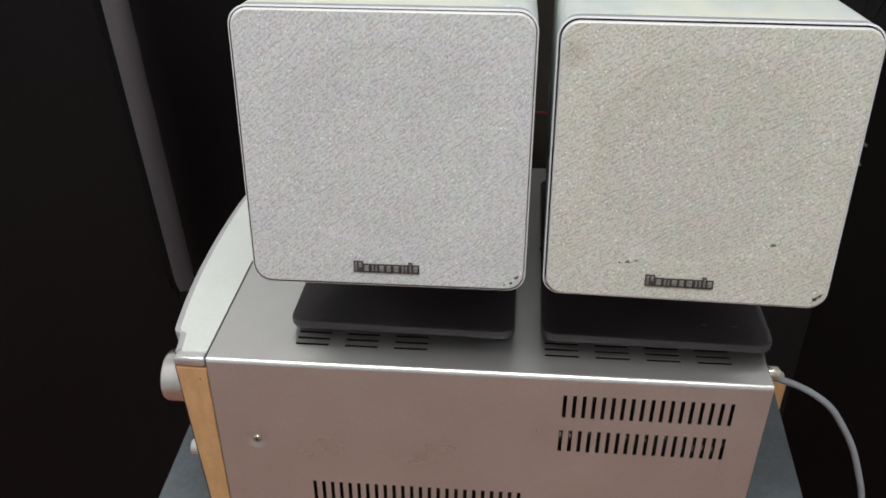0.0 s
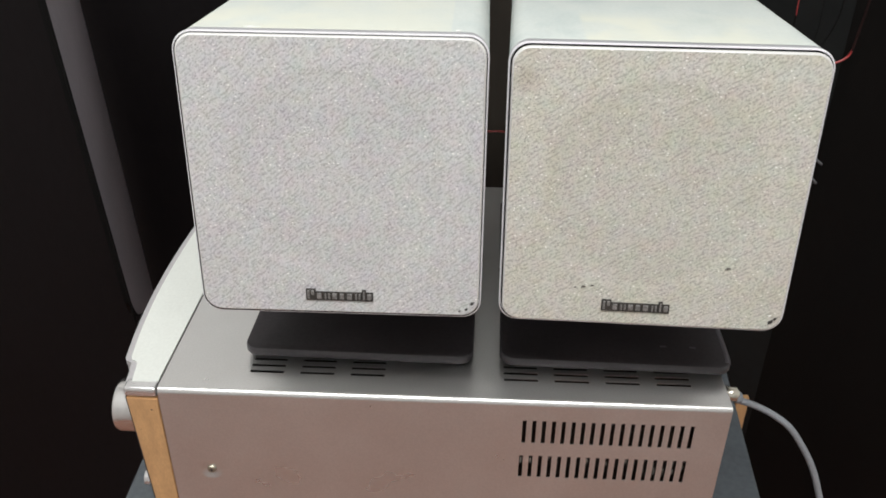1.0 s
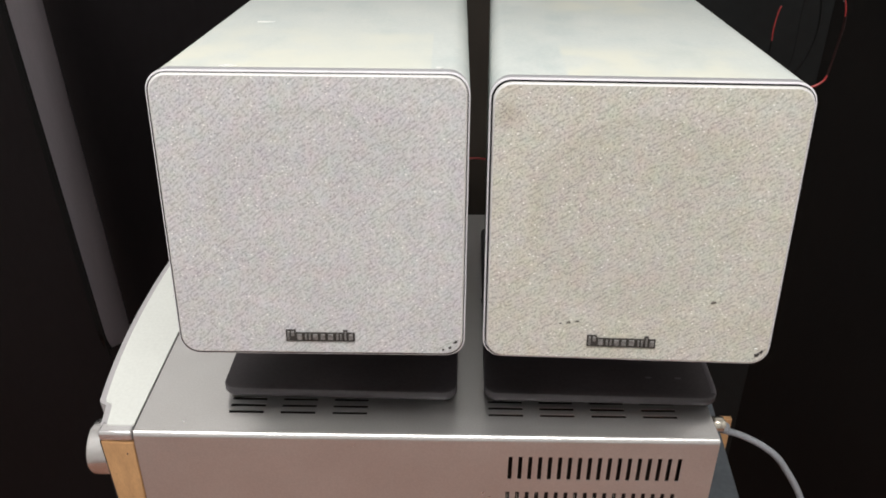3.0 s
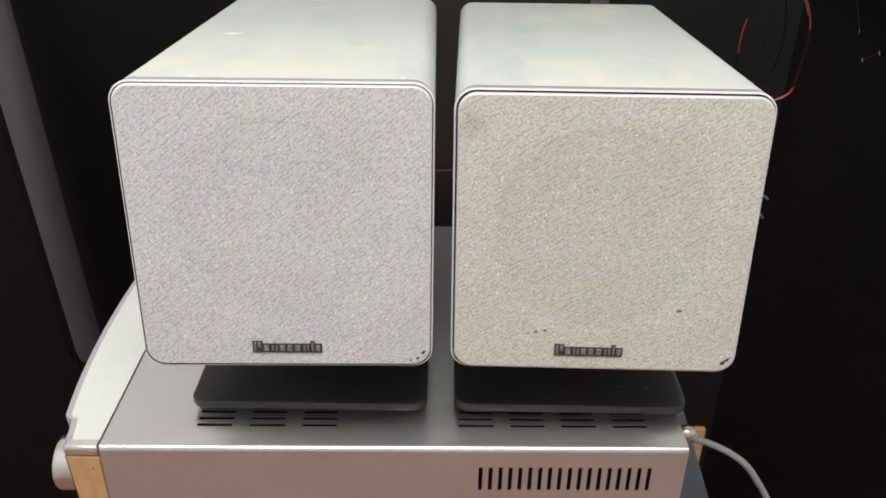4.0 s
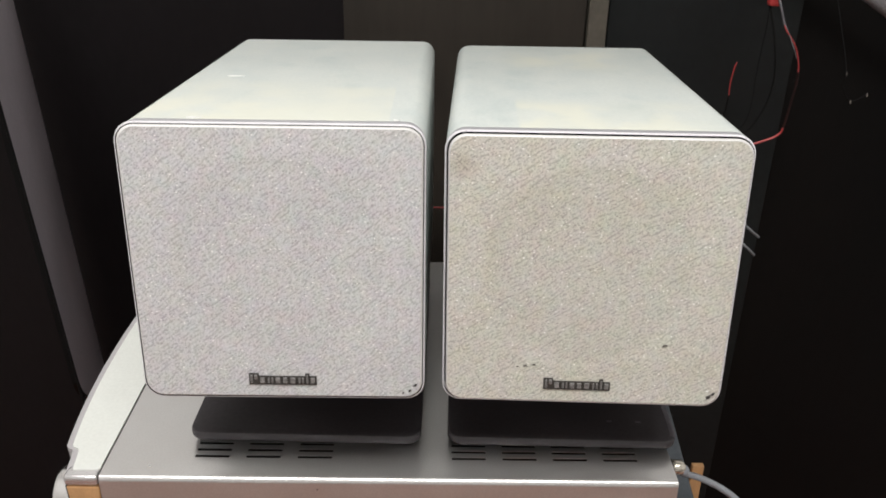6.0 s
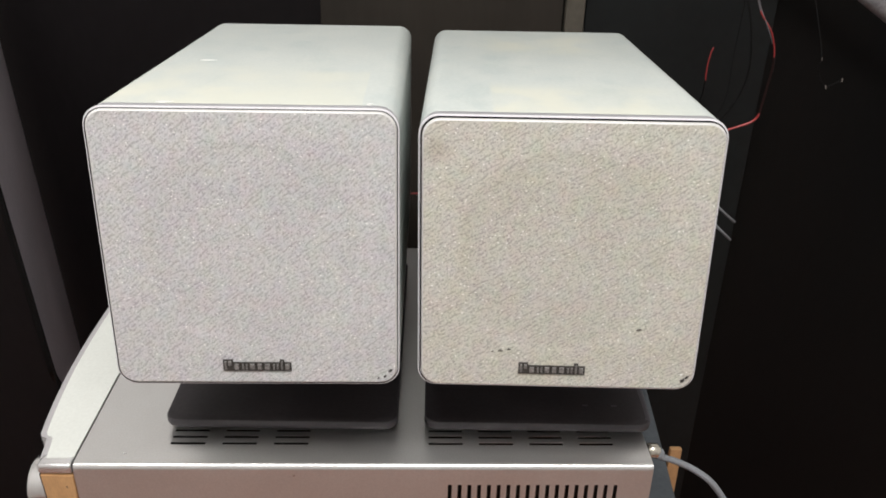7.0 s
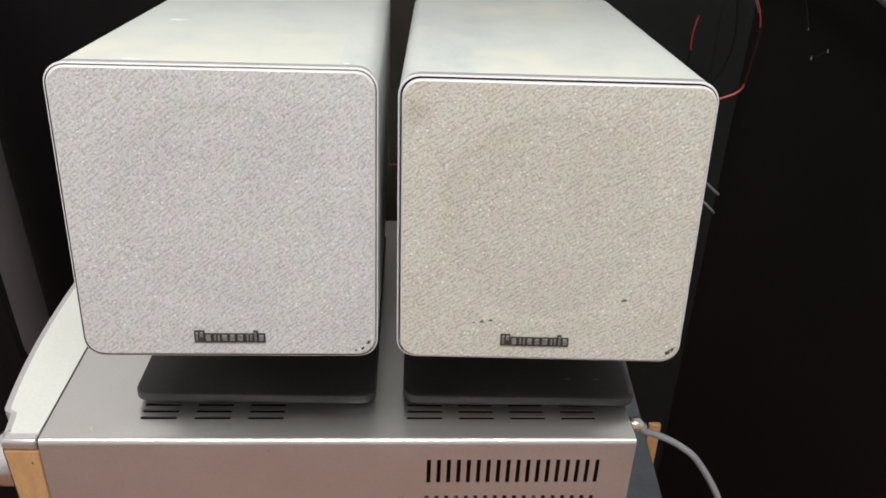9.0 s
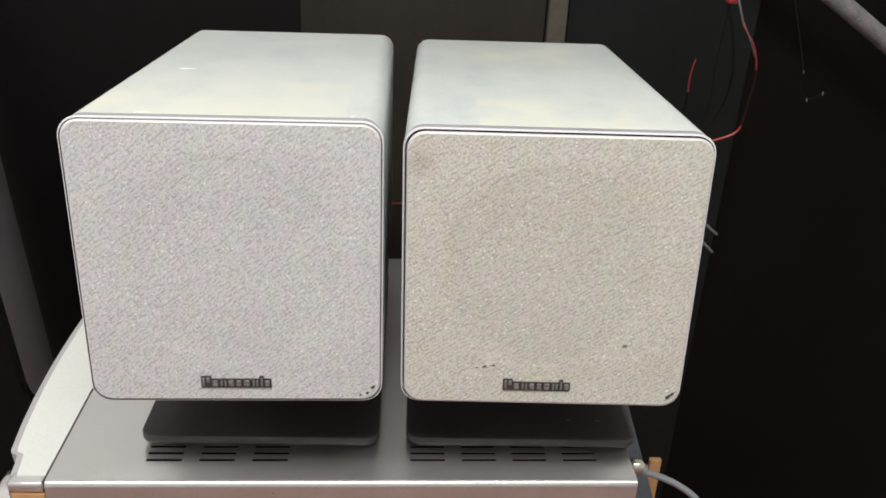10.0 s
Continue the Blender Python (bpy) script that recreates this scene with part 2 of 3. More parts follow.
M_CLOTH_WARM = cloth("yellowed_grille_cloth", (0.624, 0.610, 0.562), (0.320, 0.308, 0.278), (0.95, 0.94, 0.90), 33, 0.115, 0.5)
M_BADGE = mat("dark_badge", (0.07, 0.065, 0.06), 0.45, 0.2, 0.2, 60, 500, 0.1)
M_BADGE_BAR = mat("worn_silver_bar", (0.33, 0.32, 0.315), 0.45, 0.4, 0.25, 400, 900, 0.1)
M_CHIP = mat("dark_chip", (0.055, 0.050, 0.048), 0.7, 0, 0.2, 200, 900, 0.2)
M_WHITE_CHIP = mat("white_chip", (0.85, 0.86, 0.84), 0.4, 0, 0.05, 200, 900, 0.1)
M_BLACK_PLASTIC = mat("dusty_black_plastic", (0.041, 0.0355, 0.0400), 0.5, 0, 0.2, 25, 500, 0.15, spec=0.35)
# plinth body, a step lighter than the top plate
M_BASE_EDGE = mat("lighter_plinth_plastic", (0.070, 0.064, 0.071), 0.4, 0, 0.15, 40, 500, 0.1)
M_STEEL = mat("satin_silver_sheet", (0.735, 0.730, 0.728), 0.29, 0.82, 0.05, 18, 900, 0.04, tint=(0.675, 0.662, 0.656))
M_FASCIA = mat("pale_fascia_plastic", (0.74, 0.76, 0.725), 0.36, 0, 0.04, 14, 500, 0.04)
M_CHROME = mat("bright_trim", (0.88, 0.87, 0.87), 0.22, 0.95, 0.04, 30, 500, 0.03)
M_WOOD = mat("orange_veneer", (0.63, 0.365, 0.175), 0.45, 0, 0.09, 45, 300, 0.06, stretch=(3, 3, 1), spots=0.06)
M_LINT = mat("pale_lint", (0.24, 0.22, 0.20), 0.9, 0, 0.2, 300, 900, 0.2)
M_DARK_INSIDE = mat("dark_chassis", (0.045, 0.034, 0.028), 0.8, 0, 0.2, 30, 300, 0.1)
M_TERMINAL = mat("brown_terminal_plastic", (0.16, 0.10, 0.07), 0.5, 0, 0.15, 60, 400, 0.1)
M_TABLE = mat("slate_laminate", (0.128, 0.145, 0.162), 0.5, 0, 0.15, 14, 250, 0.1)
M_CABLE = mat("grey_cable_jacket", (0.30, 0.315, 0.345), 0.45, 0, 0.1, 40, 400, 0.06)
M_RED = mat("red_wire_jacket", (0.34, 0.030, 0.030), 0.4, 0, 0.1, 50, 400, 0.05)
M_COPPER = mat("bare_tinned_copper", (0.5, 0.45, 0.4), 0.3, 0.6, 0.1, 80, 500, 0.05)
M_SCREW = mat("yellowed_zinc", (0.46, 0.42, 0.34), 0.3, 0.7, 0.1, 200, 700, 0.05)
M_NICKEL = mat("tarnished_nickel", (0.84, 0.80, 0.70), 0.26, 0.9, 0.12, 150, 700, 0.06)
M_PAPER = mat("white_paper", (0.7, 0.7, 0.7), 0.7, 0, 0.05, 40, 400, 0.05)
M_DULL_WIRE = mat("dull_grey_wire", (0.15, 0.155, 0.165), 0.5, 0, 0.15, 60, 400, 0.06)
M_SLEEVE = mat("grey_fabric_sleeve", (0.23, 0.222, 0.235), 0.7, 0, 0.25, 60, 500, 0.4)
# darkened copy of the red jacket for the wire's shaded stretch
M_RED_SHADED = mat("shaded_red_jacket", (0.020, 0.0075, 0.0070), 0.6, 0, 0.3, 60, 400, 0.05, spec=0.15)
M_BLACK_WIRE = mat("black_wire_jacket", (0.0060, 0.0058, 0.0058), 0.6, 0, 0.1, 50, 400, 0.05, spec=0.1)
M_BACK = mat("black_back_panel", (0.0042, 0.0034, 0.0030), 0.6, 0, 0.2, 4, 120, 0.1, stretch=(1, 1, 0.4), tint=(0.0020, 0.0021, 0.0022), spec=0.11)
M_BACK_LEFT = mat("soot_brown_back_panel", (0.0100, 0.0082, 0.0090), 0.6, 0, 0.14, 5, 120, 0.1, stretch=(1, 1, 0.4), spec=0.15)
M_BROWN = mat("dark_brown_panel", (0.029, 0.0235, 0.0185), 0.55, 0, 0.15, 6, 120, 0.1, stretch=(1, 1, 0.2), spec=0.3)
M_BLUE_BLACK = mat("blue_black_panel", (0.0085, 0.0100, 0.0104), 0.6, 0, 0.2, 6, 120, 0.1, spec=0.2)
M_TRIM = mat("grey_trim", (0.085, 0.075, 0.06), 0.5, 0, 0.15, 15, 200, 0.1)
M_STRIP = mat("grey_plastic_strip", (0.095, 0.088, 0.098), 0.5, 0, 0.12, 10, 200, 0.1)
M_BOARD = mat("grey_painted_board", (0.405, 0.365, 0.402), 0.6, 0, 0.08, 10, 200, 0.1)
M_WALL = mat("off_white_wall", (0.70, 0.70, 0.69), 0.8, 0, 0.05, 3, 60, 0.1)
M_FLOOR = mat("warm_brown_floor", (0.372, 0.168, 0.110), 0.5, 0, 0.15, 4, 60, 0.1)


# ---- building helpers ----
def part(name, bm, material, parent=None, label="", smooth=False):
    bmesh.ops.recalc_face_normals(bm, faces=bm.faces[:])
    me = bpy.data.meshes.new(name)
    bm.to_mesh(me)
    bm.free()
    me.materials.append(material)
    if smooth:
        for f in me.polygons:
            f.use_smooth = True
        me.set_sharp_from_angle(angle=radians(38))
    ob = new(name, me)
    ob.parent = parent
    return tagged(ob, label)


def thing(name, m, label, category, group="", kind=""):
    ob = new(name)
    ob.empty_display_size = 0.05
    ob.matrix_basis = m
    return tagged(ob, label, category, group, kind)


def box(x0, x1, y0, y1, z0, z1, bevel=0.0, seg=2, bm=None):
    bm = bm or bmesh.new()
    made = bmesh.ops.create_cube(bm, size=1, matrix=Matrix.Translation(((x0 + x1) / 2, (y0 + y1) / 2, (z0 + z1) / 2)) @ Matrix.Diagonal((x1 - x0, y1 - y0, z1 - z0, 1)))
    if bevel:
        edges = {e for v in made["verts"] for e in v.link_edges}
        bmesh.ops.bevel(bm, geom=list(edges), offset=bevel, segments=seg, affect="EDGES", profile=0.5)
    return bm


def ring_points(w, h, inset, r, arc=7, run=14):
    """Points round a rounded rectangle in the xz plane."""
    a, b, c, d = inset, w - inset, inset, h - inset
    r = max(0.0004, min(r, (b - a) / 2 - 1e-5, (d - c) / 2 - 1e-5))
    pts = []
    for cx, cz, start in ((b - r, c + r, -90), (b - r, d - r, 0), (a + r, d - r, 90), (a + r, c + r, 180)):
        for k in range(arc + 1):
            ang = radians(start + 90 * k / arc)
            pts.append((cx + r * math.cos(ang), cz + r * math.sin(ang)))
    full = []
    for i, p in enumerate(pts):
        full.append(p)
        q = pts[(i + 1) % len(pts)]
        if i % (arc + 1) == arc:
            for k in range(1, run):
                full.append((p[0] + (q[0] - p[0]) * k / run, p[1] + (q[1] - p[1]) * k / run))
    return full


def loft(w, h, sections, cap_front=False, cap_back=False, bm=None):
    """Joins rounded rectangles (inset, radius, y) one after another."""
    bm = bm or bmesh.new()
    rings = []
    for inset, r, y in sections:
        rings.append([bm.verts.new((x, y, z)) for x, z in ring_points(w, h, inset, r)])
    for a, b in zip(rings, rings[1:]):
        for i in range(len(a)):
            j = (i + 1) % len(a)
            bm.faces.new((a[i], a[j], b[j], b[i]))
    if cap_front:
        bm.faces.new(rings[0])
    if cap_back:
        bm.faces.new(rings[-1])
    return bm


def tube(points, r, sides=10, bm=None):
    """A round cable through the points, smoothed."""
    bm = bm or bmesh.new()
    pts = [Vector(p) for p in points]
    path = []
    for i in range(len(pts) - 1):
        p0, p1, p2, p3 = pts[max(0, i - 1)], pts[i], pts[i + 1], pts[min(len(pts) - 1, i + 2)]
        for k in range(8):
            t = k / 8
            path.append(0.5 * ((2 * p1) + (p2 - p0) * t + (2 * p0 - 5 * p1 + 4 * p2 - p3) * t * t + (3 * p1 - p0 - 3 * p2 + p3) * t ** 3))
    path.append(pts[-1])
    rings = []
    for i, p in enumerate(path):
        way = (path[min(i + 1, len(path) - 1)] - path[max(i - 1, 0)]).normalized()
        side = way.cross(Vector((0.31, 0.2, 0.93))).normalized()
        up = side.cross(way)
        rings.append([bm.verts.new(p + r * (math.cos(2 * math.pi * k / sides) * side + math.sin(2 * math.pi * k / sides) * up)) for k in range(sides)])
    for a, b in zip(rings, rings[1:]):
        for k in range(sides):
            bm.faces.new((a[k], a[(k + 1) % sides], b[(k + 1) % sides], b[k]))
    bm.faces.new(rings[0]), bm.faces.new(rings[-1])
    return bm


def lathe(profile, m, sides=40, bm=None):
    """Turns (radius, height) pairs round the z axis of m."""
    bm = bm or bmesh.new()
    rings = []
    for r, z in profile:
        rings.append([bm.verts.new(m @ Vector((r * math.cos(2 * math.pi * k / sides), r * math.sin(2 * math.pi * k / sides), z))) for k in range(sides)])
    for a, b in zip(rings, rings[1:]):
        for k in range(sides):
            bm.faces.new((a[k], a[(k + 1) % sides], b[(k + 1) % sides], b[k]))
    bm.faces.new(rings[0]), bm.faces.new(rings[-1])
    return bm


def plate(u0, u1, v0, v1, holes, at, bm, depth=0.0006):
    """A sheet over u, v with rectangular holes; at(u, v, d) gives the place, d deep behind the face."""
    us = sorted({round(u, 5) for u in [u0, u1] + [x for h in holes for x in h[:2]]})
    vs = sorted({round(v, 5) for v in [v0, v1] + [x for h in holes for x in h[2:]]})
    gone = set()
    for a, b, c, d in holes:
        ia, ib = us.index(round(a, 5)), us.index(round(b, 5))
        ic, jd = vs.index(round(c, 5)), vs.index(round(d, 5))
        gone |= {(i, j) for i in range(ia, ib) for j in range(ic, jd)}
    front, back = {}, {}

    def vert(store, i, j, d):
        if (i, j) not in store:
            store[i, j] = bm.verts.new(at(us[i], vs[j], d))
        return store[i, j]

    nu, nv = len(us) - 1, len(vs) - 1
    for i in range(nu):
        for j in range(nv):
            if (i, j) in gone:
                for (p, q), (r, s), n in (((i, j), (i + 1, j), (i, j - 1)), ((i, j + 1), (i + 1, j + 1), (i, j + 1)), ((i, j), (i, j + 1), (i - 1, j)), ((i + 1, j), (i + 1, j + 1), (i + 1, j))):
                    if n not in gone:
                        bm.faces.new((vert(front, p, q, 0), vert(front, r, s, 0), vert(back, r, s, depth), vert(back, p, q, depth)))
            else:
                bm.faces.new((vert(front, i, j, 0), vert(front, i + 1, j, 0), vert(front, i + 1, j + 1, 0), vert(front, i, j + 1, 0)))
    return bm


# ---- the room ----
FLOOR, CEIL, BACK, REAR = -0.95, 1.7, 0.42, 0.70
X0, X1, Y0 = -1.15, 1.5, -1.55
floor = tagged(part("floor", box(X0, X1, Y0, REAR + 0.1, FLOOR - 0.1, FLOOR), M_FLOOR), "warm brown floor of the room", "floor", kind="structure")
ceiling = tagged(part("ceiling", box(X0, X1, Y0, REAR + 0.1, CEIL, CEIL + 0.1), M_WALL), "plain off-white ceiling", "ceiling", kind="structure")
for nm, b in (("wall_south", (X0, X1, Y0 - 0.1, Y0)), ("wall_west", (X0 - 0.1, X0, Y0, REAR + 0.1)), ("wall_east", (X1, X1 + 0.1, Y0, REAR + 0.1))):
    tagged(part(nm, box(*b, FLOOR, CEIL), M_WALL), "plain off-white room wall", "wall", kind="structure")
DARK, LOW = 0.275, 0.215
tagged(part("wall_north", box(X0, X1, REAR, REAR + 0.1, FLOOR, CEIL), M_WALL), "plain off-white room wall", "wall", kind="structure")
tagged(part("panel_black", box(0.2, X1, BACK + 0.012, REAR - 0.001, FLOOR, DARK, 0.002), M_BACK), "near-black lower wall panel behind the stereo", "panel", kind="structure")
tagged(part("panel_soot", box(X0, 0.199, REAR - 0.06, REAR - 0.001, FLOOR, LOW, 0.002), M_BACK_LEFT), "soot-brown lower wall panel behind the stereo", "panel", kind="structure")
tagged(part("panel_brown", box(0.106, 0.332, BACK, BACK + 0.011, FLOOR, LOW, 0.001), M_BROWN), "dark brown wall panel behind the speakers", "panel", kind="structure")
tagged(part("trim", box(0.3335, 0.3515, BACK - 0.006, BACK + 0.010, FLOOR, DARK, 0.002), M_TRIM), "narrow grey-brown upright trim", "trim", kind="structure")
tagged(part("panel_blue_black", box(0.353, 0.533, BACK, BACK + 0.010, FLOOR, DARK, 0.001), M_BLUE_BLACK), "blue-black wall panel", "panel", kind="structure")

# the board runs back from a near edge to a far one; its lower corners are rounded off
NEAR = (Vector((-0.1792, 0.31, 0.25)), Vector((-0.1545, 0.31, -0.173)))
FAR = (Vector((-0.2994, 0.62, 0.25)), Vector((-0.2692, 0.62, -0.385)))
rim_line = [NEAR[0]]
low_near, low_far, down_near, down_far = NEAR[1], FAR[1], (NEAR[1] - NEAR[0]).normalized(), (FAR[1] - FAR[0]).normalized()
along = (low_far - low_near).normalized()
for k in range(7):
    a = math.pi / 2 * k / 6
    rim_line.append(low_near - 0.022 * (1 - math.sin(a)) * down_near + 0.05 * (1 - math.cos(a)) * along)
for k in range(7):
    a = math.pi / 2 * k / 6
    rim_line.append(low_far - 0.030 * (1 - math.cos(a)) * down_far - 0.05 * (1 - math.sin(a)) * along)
rim_line.append(FAR[0])


def slab(line, front, rear):
    """A sheet with the outline line, from the offset front to the offset rear."""
    bm = bmesh.new()
    skin = [bm.verts.new(q + Vector(front)) for q in line]
    back = [bm.verts.new(q + Vector(rear)) for q in line]
    bm.faces.new(skin), bm.faces.new(back)
    for k in range(len(skin)):
        n = (k + 1) % len(skin)
        bm.faces.new((skin[k], skin[n], back[n], back[k]))
    return bm


fin = thing("grey_board", pose(0, 0, 0), "dull grey board standing edgeways beside the dark recess", "board")
part("panel", slab(rim_line, (0, 0, 0), (-0.0006, -0.0002, 0)), M_BOARD, fin)
# black backing and strip added only to hide the edge the lamp lights
part("backing", slab(rim_line, (-0.0008, -0.0003, 0), (-0.006, -0.0022, 0)), M_BLACK_WIRE, fin, "added black backing that keeps the board's edge dark")
part("edge_mask", tube([q + Vector((-0.0010, -0.0008, -0.0004)) for q in rim_line[:12]], 0.0012, 8), M_BLACK_WIRE, fin, "added black strip hiding the board's lit edge")

# ---- the stand under the receiver ----
TABLE = -0.152
stand = thing("stereo_stand", pose(0.17, 0.15, FLOOR), "dark slate-grey stand carrying the receiver", "stand")
top_bm = box(-0.236, 0.2350, -0.17, 0.21, TABLE - FLOOR - 0.025, TABLE - FLOOR, 0.003)
for v in top_bm.verts:
    v.co.x += 0.076 * (v.co.y + 0.089) if v.co.x > 0 else -0.03 * (v.co.y + 0.13)
part("tabletop", top_bm, M_TABLE, stand)
for lx in (-0.215, 0.215):
    for ly in (-0.15, 0.19):
        part("leg", box(lx - 0.018, lx + 0.018, ly - 0.018, ly + 0.018, 0, TABLE - FLOOR - 0.0252, 0.003), M_BLACK_PLASTIC, stand)

# ---- the receiver, side on ----
L, D, R, FACE = 0.3383, 0.276, 0.0034, -0.0018
receiver = thing("stereo_receiver", pose(0, 0, 0), "silver stereo receiver turned side on, with wood-look cheeks", "receiver")
ZB = -0.146
side_holes = []
for k in range(18):
    x = 0.2172 + k * 0.0989 / 17
    side_holes.append((x, x + 0.0024, -0.0323, -0.0145))
    side_holes.append((x - 0.0006, x + 0.0018, -0.0604, -0.0425))
for k in range(24):
    x = 0.0582 + k * 0.00587
    side_holes.append((x, x + 0.0024, -0.1175, -0.0995))
DENT = (0.0246, -0.0644, 0.0085)
side_holes.append((DENT[0] - DENT[2], DENT[0] + DENT[2], DENT[1] - DENT[2], DENT[1] + DENT[2]))
top_holes = []
for x in (0.0513, 0.0820, 0.1128, 0.2057, 0.2363, 0.2668, 0.2973):
    for row in range(9):
        y = 0.0170 + row * 0.0060
        top_holes.append((x, x + 0.0206, y - 0.0003, y + 0.0021))
cover = bmesh.new()
plate(0, L, ZB, -R, side_holes, lambda u, v, d: (u, FACE + d, v), cover)
plate(0, L, FACE + R, D, top_holes, lambda u, v, d: (u, v, -d), cover)
bend = [(FACE + R - R * math.sin(a), -R + R * math.cos(a)) for a in (math.pi / 2 * k / 10 for k in range(11))]
bend_rows = [(cover.verts.new((0, y, z)), cover.verts.new((L, y, z))) for y, z in bend]
for (a, b), (c, d) in zip(bend_rows, bend_rows[1:]):
    cover.faces.new((a, b, d, c))
cover.faces.new([cover.verts.new(p) for p in ((0, D, 0), (L, D, 0), (L, D, ZB), (0, D, ZB))])
for f in cover.faces:
    f.smooth = max(v.co.z for v in f.verts) > -R + 1e-6 and FACE + 1e-6 < max(v.co.y for v in f.verts) < FACE + R + 1e-6
steps = 22
grid = []
for i in range(steps + 1):
    line = []
    for j in range(steps + 1):
        u, v = (2 * i / steps - 1) * DENT[2], (2 * j / steps - 1) * DENT[2]
        k = min(1.0, max(0.0, (math.hypot(u, v) - 0.0022) / 0.0060))
        line.append(cover.verts.new((DENT[0] + u, FACE + 0.0010 * (1 - k * k * (3 - 2 * k)), DENT[1] + v)))
    grid.append(line)
for i in range(steps):
    for j in range(steps):
        cover.faces.new((grid[i][j], grid[i + 1][j], grid[i + 1][j + 1], grid[i][j + 1])).smooth = True
part("cover", cover, M_STEEL, receiver, "satin silver sheet-metal cover")
lint = bmesh.new()
rnd = random.Random(5)
for k in (0, 1, 3, 4, 7, 9, 11, 13, 14, 14, 15, 15, 16, 17):
    x, z = 0.2166 + k * 0.0989 / 17 + rnd.uniform(0.0002, 0.0012), -0.0604 + rnd.uniform(0.002, 0.0165)
    w, h = rnd.uniform(0.0004, 0.0009), rnd.uniform(0.0008, 0.0030)
    tilt = rnd.uniform(-0.4, 0.4)
    loop = [(x + w * math.cos(a) * rnd.uniform(0.5, 1.2) + tilt * h * math.sin(a) * 0.5, z + h * math.sin(a) * rnd.uniform(0.6, 1.2)) for a in (2 * math.pi * q / 7 for q in range(7))]
    fore = [lint.verts.new((a, FACE + 0.0009, b)) for a, b in loop]
    rear = [lint.verts.new((a, FACE + 0.0022, b)) for a, b in loop]
    lint.faces.new(fore), lint.faces.new(rear)
    for q in range(7):
        lint.faces.new((fore[q], fore[(q + 1) % 7], rear[(q + 1) % 7], rear[q]))
part("lint", lint, M_LINT, receiver, "pale lint caught in the lower slots")
part("chassis", box(0.001, L - 0.002, 0.012, D - 0.003, ZB + 0.001, -0.012), M_DARK_INSIDE, receiver, "dark chassis inside")
part("rear_panel", box(L - 0.0015, L + 0.0005, 0.0025, D - 0.002, ZB + 0.002, -0.003), M_BLACK_PLASTIC, receiver, "dark rear panel")
for fx in (0.03, 0.30):
    for fy in (0.03, 0.24):
        part("foot", lathe([(0.010, -0.0058), (0.011, -0.003), (0.011, 0.0)], Matrix.Translation((fx, fy, ZB))), M_BLACK_PLASTIC, receiver)

# the screw at the bottom of its dent
screw_m = Matrix.Translation((DENT[0], FACE + 0.0009, DENT[1])) @ pose(0, 0, 0, 90, 0, 0)
screw = part("screw", lathe([(0.0029, -0.0006), (0.0029, 0.0004), (0.0024, 0.0011), (0.0013, 0.0014), (0.0010, 0.0013)], screw_m, 24), M_SCREW, receiver, "cross-head silver screw", smooth=True)
cross = bmesh.new()
box(DENT[0] - 0.0014, DENT[0] + 0.0014, FACE - 0.00056, FACE - 0.0003, DENT[1] - 0.0003, DENT[1] + 0.0003, 0.0, 2, cross)
box(DENT[0] - 0.0003, DENT[0] + 0.0003, FACE - 0.00058, FACE - 0.0003, DENT[1] - 0.0014, DENT[1] + 0.0014, 0.0, 2, cross)
part("cross_slot", cross, M_CHIP, screw, "dark cross slot")


# the bowed front, seen end on
def fascia_x(y):
    u = (y - D / 2) / (D / 2)
    return -0.0365 + 0.0125 * abs(u) ** 2.2


def fascia_outline(inset=0.0):
    pts = [(-0.0011, 0.0048)]
    pts += [(-0.0205 + inset, 0.0048), (-0.0222 + inset, 0.0160), (-0.0236 + inset, 0.0225), (-0.0275 + inset, 0.0245)]
    n = 26
    for k in range(n + 1):
        y = 0.0275 + (D - 0.0295) * k / n if k else 0.0268
        y = min(y, D - 0.002)
        pts.append((fascia_x(y) + inset, y))
    pts.append((-0.0011, D - 0.002))
    return pts


def fascia_bm(z0, z1, inset, lean):
    bm = bmesh.new()
    hi = [bm.verts.new((x, y, z1)) for x, y in fascia_outline(inset)]
    lo = [bm.verts.new((x + (lean if x < -0.002 else 0), y, z0)) for x, y in fascia_outline(inset)]
    bm.faces.new(hi), bm.faces.new(lo)
    for i in range(len(hi)):
        j = (i + 1) % len(hi)
        bm.faces.new((hi[i], hi[j], lo[j], lo[i]))
    return bm


fascia = part("fascia", fascia_bm(-0.0036, 0.0005, 0.0036, 0.0), M_FASCIA, receiver, "pale silver-white bowed front top")
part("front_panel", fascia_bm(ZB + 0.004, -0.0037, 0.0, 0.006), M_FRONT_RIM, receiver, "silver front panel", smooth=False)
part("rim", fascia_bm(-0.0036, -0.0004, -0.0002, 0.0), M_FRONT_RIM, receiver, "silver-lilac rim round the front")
part("seam", box(-0.0009, -0.0001, FACE + 0.0016, D - 0.004, -0.142, -0.0003), M_SEAM, receiver)
cheek = bmesh.new()
xy = [(-0.0200, -0.0078), (-0.0010, -0.0084), (-0.0010, -0.142), (-0.0135, -0.142)]
fr = [cheek.verts.new((x, FACE + 0.0006, z)) for x, z in xy]
bk = [cheek.verts.new((x, 0.0046, z)) for x, z in xy]
cheek.faces.new(fr), cheek.faces.new(bk)
for i in range(4):
    cheek.faces.new((fr[i], fr[(i + 1) % 4], bk[(i + 1) % 4], bk[i]))
bmesh.ops.bevel(cheek, geom=cheek.edges[:], offset=0.0005, segments=2, affect="EDGES")
part("cheek", cheek, M_WOOD, receiver, "orange wood-look side cheek")
